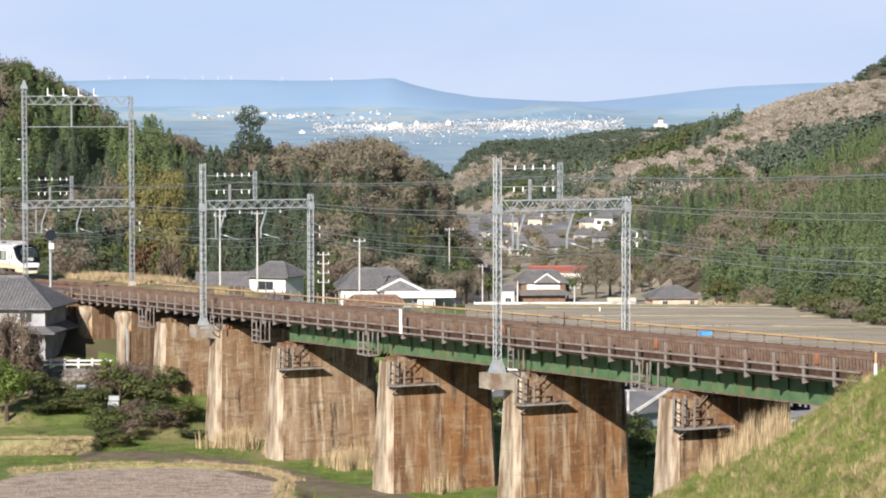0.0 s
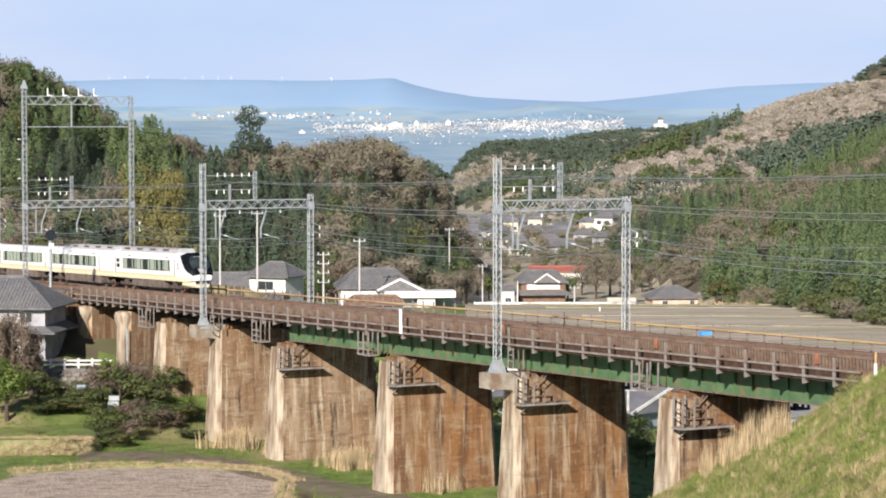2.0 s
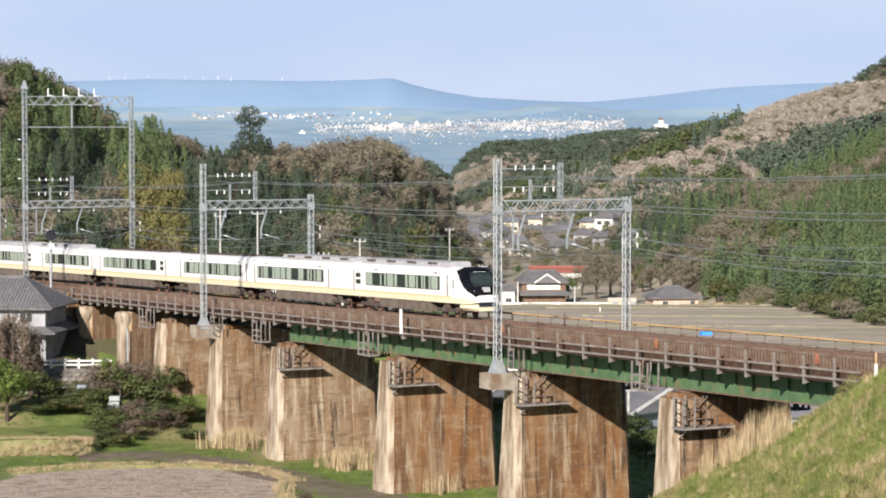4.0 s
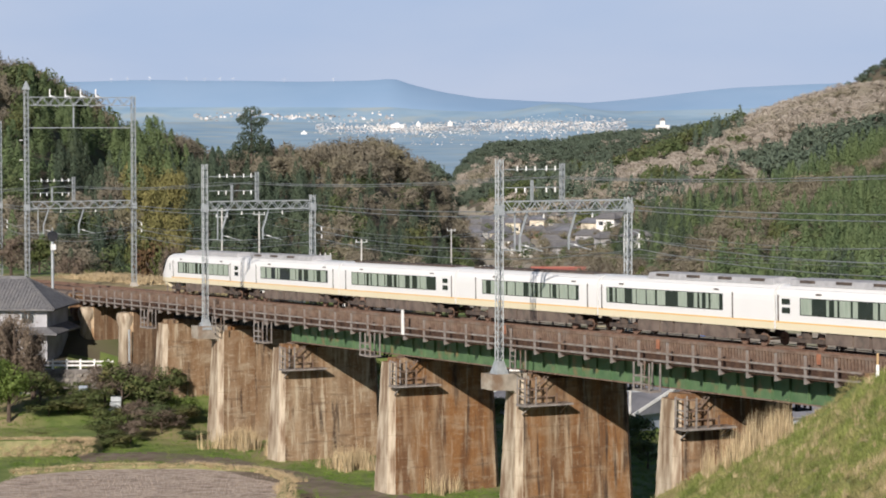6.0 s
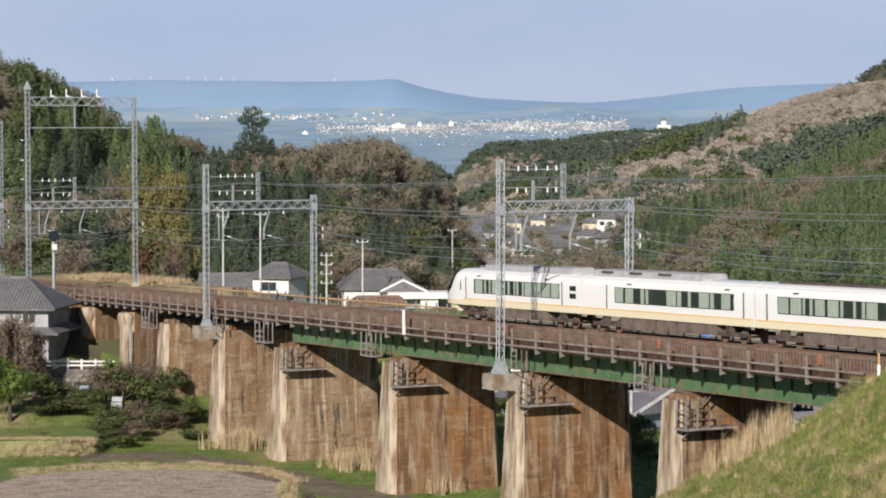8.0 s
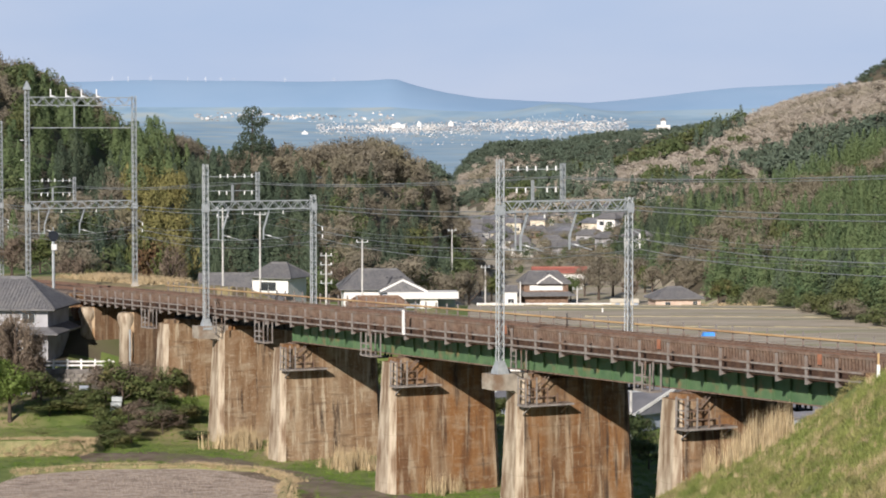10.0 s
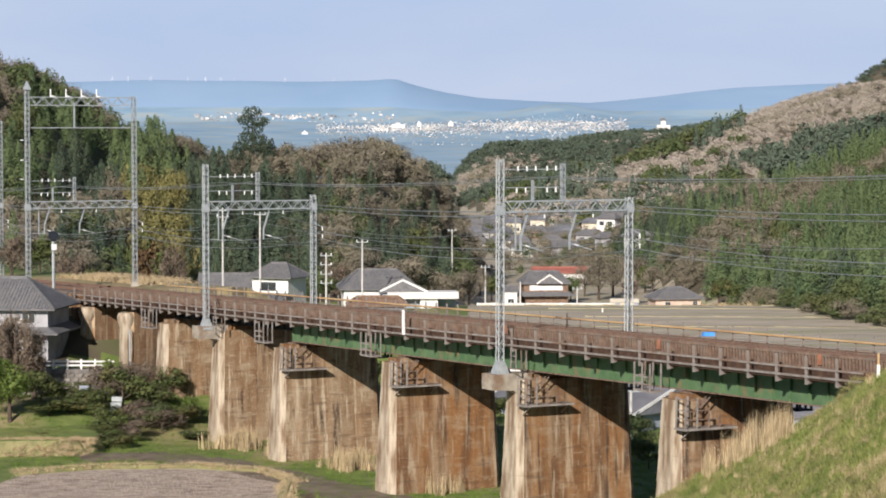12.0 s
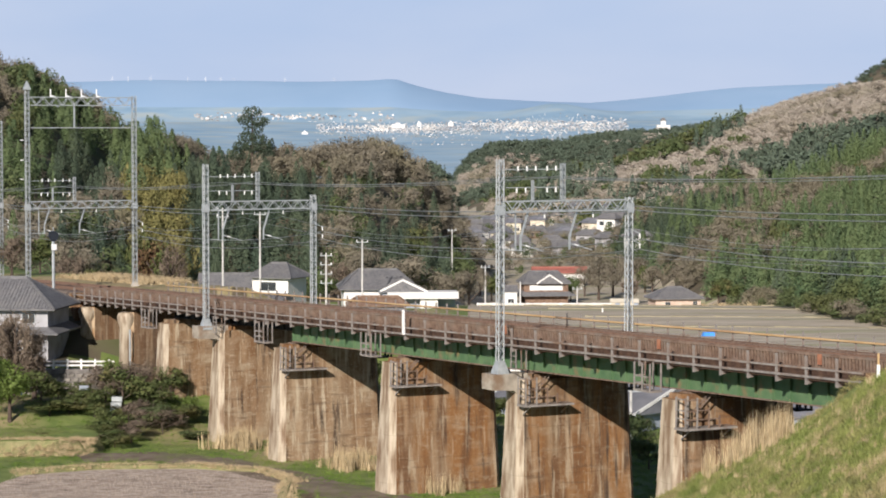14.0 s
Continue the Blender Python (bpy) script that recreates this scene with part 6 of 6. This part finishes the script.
def tuft_template(rng, n, h=1.0, spread=0.35, w=0.05, lean=0.35):
    tri = []
    for _ in range(n):
        a, r = rng.uniform(0, 6.28), spread * rng.random() ** 0.5
        x, y = math.cos(a) * r, math.sin(a) * r
        hh = h * rng.uniform(0.5, 1.0)
        lx, ly = rng.gauss(0, lean), rng.gauss(0, lean)
        b = rng.uniform(0, 3.14)
        dx, dy = math.cos(b) * w, math.sin(b) * w
        tri.append(((x - dx, y - dy, -0.05), (x + dx, y + dy, -0.05), (x + lx * hh, y + ly * hh, hh)))
    return np.array(tri)


def build_grass():
    rng = random.Random(21)
    r = np.random.RandomState(22)
    tufts = [tuft_template(rng, 16) for _ in range(6)]
    fine = [tuft_template(rng, 22, spread=0.8, w=0.045, lean=0.5) for _ in range(6)]
    reeds = [tuft_template(rng, 26, spread=0.28, w=0.018, lean=0.10) for _ in range(5)]

    def spots(n, area, hs, keep=None):
        (x0, x1), (y0, y1) = area
        xs, ys = r.uniform(x0, x1, n), r.uniform(y0, y1, n)
        zs = ground_z(xs, ys)
        out = []
        for x, y, z in zip(xs, ys, zs):
            if keep is None or keep(x, y, z):
                h = r.uniform(*hs)
                out.append((x, y, z, h, r.uniform(0.8, 1.4)))
        return out

    def on_bank(x, y, z):
        s, v = track_sv(x, y)
        return v < -6.2 and z > 0.9 and x / y > 0.04 and x / y < 0.21

    green = spots(42000, ((4, 30), (70, 152)), (0.14, 0.34), on_bank)
    scatter("bank_grass", fine, green, M_BLADE, "rough green grass on the bank", 31)["category"] = "grass"
    weeds = spots(1900, ((6, 30), (80, 150)), (0.15, 0.65), on_bank)
    scatter("bank_dry_weeds", reeds, weeds, M_DRY, "dry pale weeds among the grass on the bank", 32)["category"] = "grass"
    tall = []
    for k in range(120):
        y = r.uniform(127, 146)
        x = np.interp(y, (126, 136, 147), (22.2, 18.2, 14.6)) + r.normal(0.1, 0.6)
        s, v = track_sv(x, y)
        if v < -6.4 and 0.108 < x / y < 0.145:
            tall.append((x, y, gz(x, y), r.uniform(1.3, 2.6) * (0.6 if x > 19 else 1), 0.6))
    for px, py, n, sp in ((428, 792, 60, 0.8), (620, 828, 60, 0.9), (505, 806, 14, 0.8), (770, 868, 18, 1.0), (300, 722, 10, 0.8)):
        c = (28 - 0.4) / ((py - 225) / 4340)
        for _ in range(n):
            y = c + r.normal(0, sp)
            x = (px - 784) / 4340 * c + r.normal(0, sp)
            tall.append((x, y, gz(x, y), r.uniform(1.2, 2.3), 0.9))
    scatter("dry_reeds", reeds, tall, M_DRY, "tall dry straw-coloured reeds", 33)["category"] = "reeds"

    def meadow(x, y, z):
        s, v = track_sv(x, y)
        return z < 4 and not (-36 < x < -12 and y < 198)
    scatter("meadow_grass", fine, spots(15000, ((-42, 24), (172, 262)), (0.12, 0.32), meadow), M_MEADOW, "short green grass round the piers", 34)["category"] = "grass"
    stub = [(x + r.uniform(-0.2, 0.2), y + r.uniform(-0.3, 0.3), 0.36, r.uniform(0.12, 0.22), 0.5) for x, y in ((-34 + (k % 52) * 0.42, 170 + (k // 52) * 0.75) for k in range(52 * 37)) if x < -13.2 and y < 194.0]
    rim = []
    for k in range(520):
        f = r.uniform(0, 5.999)
        e = ((-34.2, 194.8), (-28, 198.4), (-20, 198.9), (-14.5, 196.0), (-11.9, 191.0), (-11.8, 180), (-13.2, 167))
        a, b = e[int(f)], e[int(f) + 1]
        q = f - int(f)
        x, y = a[0] + (b[0] - a[0]) * q + r.normal(0, 0.35), a[1] + (b[1] - a[1]) * q + r.normal(0, 0.35)
        rim.append((x, y, gz(x, y) + 0.2, r.uniform(0.2, 0.5), 1.2))
    for k in range(700):
        x, y = r.uniform(-46, -29.5), r.uniform(205.2, 207.6)
        rim.append((x, y, 0.3 + max(0, min(1.2, (y - 205.2) * 0.9)), r.uniform(0.15, 0.4), 1.2))
    for k in range(260):
        y = r.uniform(360, 470)
        x = r.uniform(0.105, 0.19) * y
        if abs(gz(x, y) - float(np.interp(y, BASE_Y, BASE_Z)) - 1.0) < 1.1:
            rim.append((x, y, gz(x, y), r.uniform(0.5, 1.1), 1.3))
    for k in range(420):        # dry grass beside the line where it leaves the viaduct
        p = TRACK @ Vector((r.uniform(-88, -60), r.uniform(7.5, 14), 0))
        rim.append((p.x, p.y, gz(p.x, p.y), r.uniform(0.3, 0.9), 1.5))
    scatter("bank_straw", fine, rim, M_DRY, "pale straw tufts along the field banks", 36)["category"] = "grass"
    lawn = [(x, y, 1.45, r.uniform(0.1, 0.25), 1.3) for x, y in zip(r.uniform(-48, -31.5, 2500), r.uniform(207.6, 224, 2500)) if x < -31.5 - (y - 213) * 0.45 or y < 213]
    scatter("lawn_grass", fine, lawn, M_MEADOW, "short green grass on the lawn terrace", 37)["category"] = "grass"
    scatter("rice_stubble", tufts, stub, M_STUBBLE, "rows of pale rice stubble on the paddy", 35)["category"] = "stubble"


M_STUBBLE = mat("stubble", (0.33, 0.26, 0.20), (0.46, 0.38, 0.30), 2.0, 0.95, island=0.3)
build_grass()


def bush(name, px, py, y, h, w, material, label, seed, n=420, size=0.075, z=None, trunk=True, group="shrubs", cat="shrub"):
    x = (px - 784) / 4340 * y
    z0 = gz(x, y) if z is None else z
    th = thing(name, pose(x, y, z0), label, cat, group)
    rng = random.Random(seed)
    twiggy = material in (M_TWIG, M_BARE)
    t = crown_template(rng, n * 2, size=size * (1.1 if twiggy else 0.7), hollow=0.3, thin=0.14 if twiggy else 0.6)
    co = t.reshape(-1, 3) * np.array([w, w, h])
    me = bpy.data.meshes.new("crown")
    me.from_pydata(co.tolist(), [], np.arange(len(co)).reshape(-1, 3).tolist())
    me.materials.append(material)
    part("crown", me, None, th)
    bm = B()
    rings = [[(math.cos(a) * rr, math.sin(a) * rr, zz) for a in [math.tau * j / 7 for j in range(7)]] for rr, zz in ((0.035 * h, -0.3), (0.022 * h, h * 0.35), (0.008 * h, h * 0.75))]
    loft(bm, rings)
    for k in range(6):
        a = k * 1.05
        beam(bm, (0, 0, h * (0.2 + 0.06 * k)), (math.cos(a) * w * 0.28, math.sin(a) * w * 0.28, h * (0.5 + 0.06 * k)), 0.02 * h, n=5)
    part("trunk", bm, M_BARK, th)
    return th


M_SPRING = mat("spring_leaf", (0.11, 0.165, 0.035), (0.185, 0.245, 0.06), 1.2, 0.7, island=0.4, thin=0.3)
M_SHRUB = mat("shrub_leaf", (0.075, 0.10, 0.033), (0.13, 0.152, 0.052), 0.8, 0.8, island=0.4, c=(0.15, 0.12, 0.05), c_scale=0.5, thin=0.2)
M_TWIG = mat("twiggy_shrub", (0.12, 0.09, 0.065), (0.20, 0.16, 0.12), 1.2, 0.9, island=0.35)
M_REDLEAF = mat("reddish_leaf", (0.14, 0.06, 0.04), (0.12, 0.10, 0.04), 0.5, 0.8, island=0.35, thin=0.2)


def build_plants():
    bush("spring_tree", 14, 0, 216, 6.4, 8.0, M_SPRING, "green leafy tree below the house terrace", 1, 3600, 0.032, group="trees", cat="tree")
    # extra dark shrubs behind the piers and below the terrace stand in for shade
    for k, (px, y, h, w, m) in enumerate(((25, 225, 9.0, 6, M_TWIG), (58, 226, 7.5, 4, M_TWIG), (0, 226, 9, 7, M_TWIG), (70, 221, 3.6, 5, M_SHRUB), (100, 223, 2.2, 6, M_SHRUB), (130, 225, 1.9, 6, M_SHRUB), (85, 218, 1.8, 5, M_SHRUB), (120, 219, 1.6, 5, M_SHRUB), (205, 226, 3.0, 6, M_LIGHTGREEN), (235, 228, 3.4, 6, M_TWIG), (255, 218, 2.6, 6, M_LIGHTGREEN), (285, 217, 2.4, 6, M_TWIG), (310, 220, 2.0, 6, M_SHRUB), (225, 218, 2.8, 6, M_TWIG), (200, 211, 1.8, 5, M_SHRUB), (60, 212, 1.2, 5, M_SHRUB), (340, 216, 1.2, 4, M_LIGHTGREEN), (175, 214, 2.0, 5, M_SHRUB), (652, 236, 3, 4, M_SHRUB), (872, 226, 3, 5, M_SHRUB), (860, 214, 2.4, 4, M_SHRUB),
                                          (150, 221, 2.2, 6, M_SHRUB), (185, 223, 3.8, 6, M_TWIG), (215, 222, 4.2, 6, M_SHRUB), (245, 224, 4.4, 5.5, M_TWIG), (270, 221, 3.6, 6, M_SHRUB),
                                          (300, 226, 3.2, 5, M_SHRUB), (190, 215, 2.8, 4.5, M_SHRUB), (230, 214, 2.4, 4.5, M_TWIG), (165, 219, 2.6, 4.5, M_SHRUB), (320, 222, 2.2, 4, M_SPRING),
                                          (196, 228.5, 4.0, 2.6, M_SPRING), (1132, 205, 4.2, 5.0, M_LIGHTGREEN), (1112, 200, 3.0, 4.0, M_SPRING), (1150, 198, 2.6, 4.0, M_SHRUB), (1075, 182, 2.0, 3, M_SHRUB), (545, 180, 1.0, 2, M_TWIG))):
        bush("shrub", px, 0, y, h, w, m, {"twiggy_shrub": "brown twiggy half-bare shrub", "shrub_leaf": "dense dark green shrub", "spring_leaf": "fresh green young shrub", "light_leaf": "light green spreading shrub"}[m.name.split(".")[0]], 40 + k, 1100, 0.045)
    # trees along the line and among the houses
    for k, (px, y, h, w, m) in enumerate(((265, 330, 12, 7, M_REDLEAF), (250, 332, 13, 6, M_SHRUB), (285, 326, 11, 7, M_SHRUB), (305, 322, 11, 6, M_TWIG), (180, 340, 6, 7, M_SHRUB), (160, 345, 5, 5, M_LIGHTGREEN),
                                          (330, 330, 6, 6, M_TWIG), (120, 350, 8, 8, M_TWIG), (20, 300, 6, 7, M_TWIG), (70, 310, 5, 7, M_SHRUB), (600, 400, 9, 8, M_TWIG), (560, 405, 8, 8, M_LIGHTGREEN),
                                          (580, 378, 6, 6, M_LIGHTGREEN), (830, 440, 9, 9, M_BARE), (800, 436, 8, 9, M_BARE), (1272, 500, 6, 8, M_SHRUB), (1300, 490, 5, 6, M_SHRUB), (1060, 545, 10, 8, M_BARE),
                                          (1035, 560, 8, 7, M_BARE), (1085, 560, 10, 8, M_BARE), (1010, 540, 6, 6, M_LIGHTGREEN), (870, 540, 7, 7, M_SHRUB), (850, 560, 8, 8, M_BARE), (1115, 530, 6, 6, M_TWIG),
                                          (1500, 430, 5, 6, M_SHRUB), (1540, 420, 5, 7, M_SHRUB), (1460, 450, 5, 6, M_LIGHTGREEN), (1350, 470, 4, 6, M_SPRING), (1128, 590, 9, 8, M_BARE), (1142, 575, 7, 7, M_SHRUB), (1112, 600, 8, 8, M_BARE), (1155, 560, 8, 8, M_BARE))):
        bush("garden_tree", px, 0, y, h, w, m, {"reddish_leaf": "tree with dull red young leaves", "shrub_leaf": "dark green broadleaf evergreen tree", "twiggy_shrub": "leafless twiggy tree beside the line", "light_leaf": "light green tree near the houses",
             "bare_twigs": "bare brown tree among the houses", "spring_leaf": "fresh green shrub at the field edge"}[m.name.split(".")[0]], 90 + k, 900, 0.05, group="trees", cat="tree")
    # tall pine on the knoll and cedar beside it
    r = random.Random(3)
    x, y = (447 - 784) / 4340 * 590, 590
    th = thing("pine_tree", pose(x, y, gz(x, y)), "tall dark pine standing out on the knoll", "tree", "trees")
    t = []
    for cx, cy, cz, rr in ((0, 0, 17.5, 2.6), (-1.8, 0, 15.6, 2.2), (1.9, 0.3, 15.2, 2.3), (0.2, 0, 13.4, 2.8), (-1.4, 0.5, 11.6, 2.4), (1.6, 0, 11.0, 2.4), (-2.6, 0, 9.4, 2.3), (2.4, 0.4, 9.0, 2.4), (0, 0, 9.2, 2.6), (-3.8, 0, 7.2, 2.4), (3.4, 0, 7.0, 2.3)):
        for _ in range(330):
            d = Vector((r.gauss(0, 1), r.gauss(0, 1), r.gauss(0, 1))).normalized() * rr * r.uniform(0.5, 1)
            c = Vector((cx, cy, cz)) + Vector((d.x, d.y, d.z * 0.6))
            a = Vector((r.gauss(0, 1), r.gauss(0, 1), r.gauss(0, 1))).normalized() * 0.36
            b = a.orthogonal().normalized() * 0.22
            t += [c + a, c + b, c - b]
    me = bpy.data.meshes.new("crown")
    me.from_pydata([tuple(p) for p in t], [], [(k, k + 1, k + 2) for k in range(0, len(t), 3)])
    me.materials.append(M_CEDAR_SHADE_DARK)
    part("crown", me, None, th)
    bm = B()
    loft(bm, [[(math.cos(a) * rr, math.sin(a) * rr, zz) for a in [math.tau * j / 8 for j in range(8)]] for rr, zz in ((0.4, -0.5), (0.25, 10), (0.1, 17))])
    part("trunk", bm, M_BARK, th)


build_plants()


build_sleepers()


# ---- what moves ----
# joint between the first and second car, along the line
TRAIN_AT = ((0, -99.9), (1, -74.4), (2, -47.9), (3, -20.0), (4, 8.8), (5, 38.7), (5.5, 53.5), (6, 68.3), (6.5, 83.25), (7, 98.3), (7.5, 113.4),
            (8, 128.4), (9, 158.6), (10, 188.8), (12, 249.2), (14, 309.6))


def motions():
    for i, (car, turned) in enumerate(CARS):
        rows = []
        for t, joint in TRAIN_AT:
            at = joint - (5 - i) * CAR
            m = on_track(at, FAR_V)
            if turned:
                m = on_track(at + CAR, FAR_V) @ pose(0, 0, 0, 0, 0, 180)
            rows.append((t, m))
        walk(car, rows)


motions()
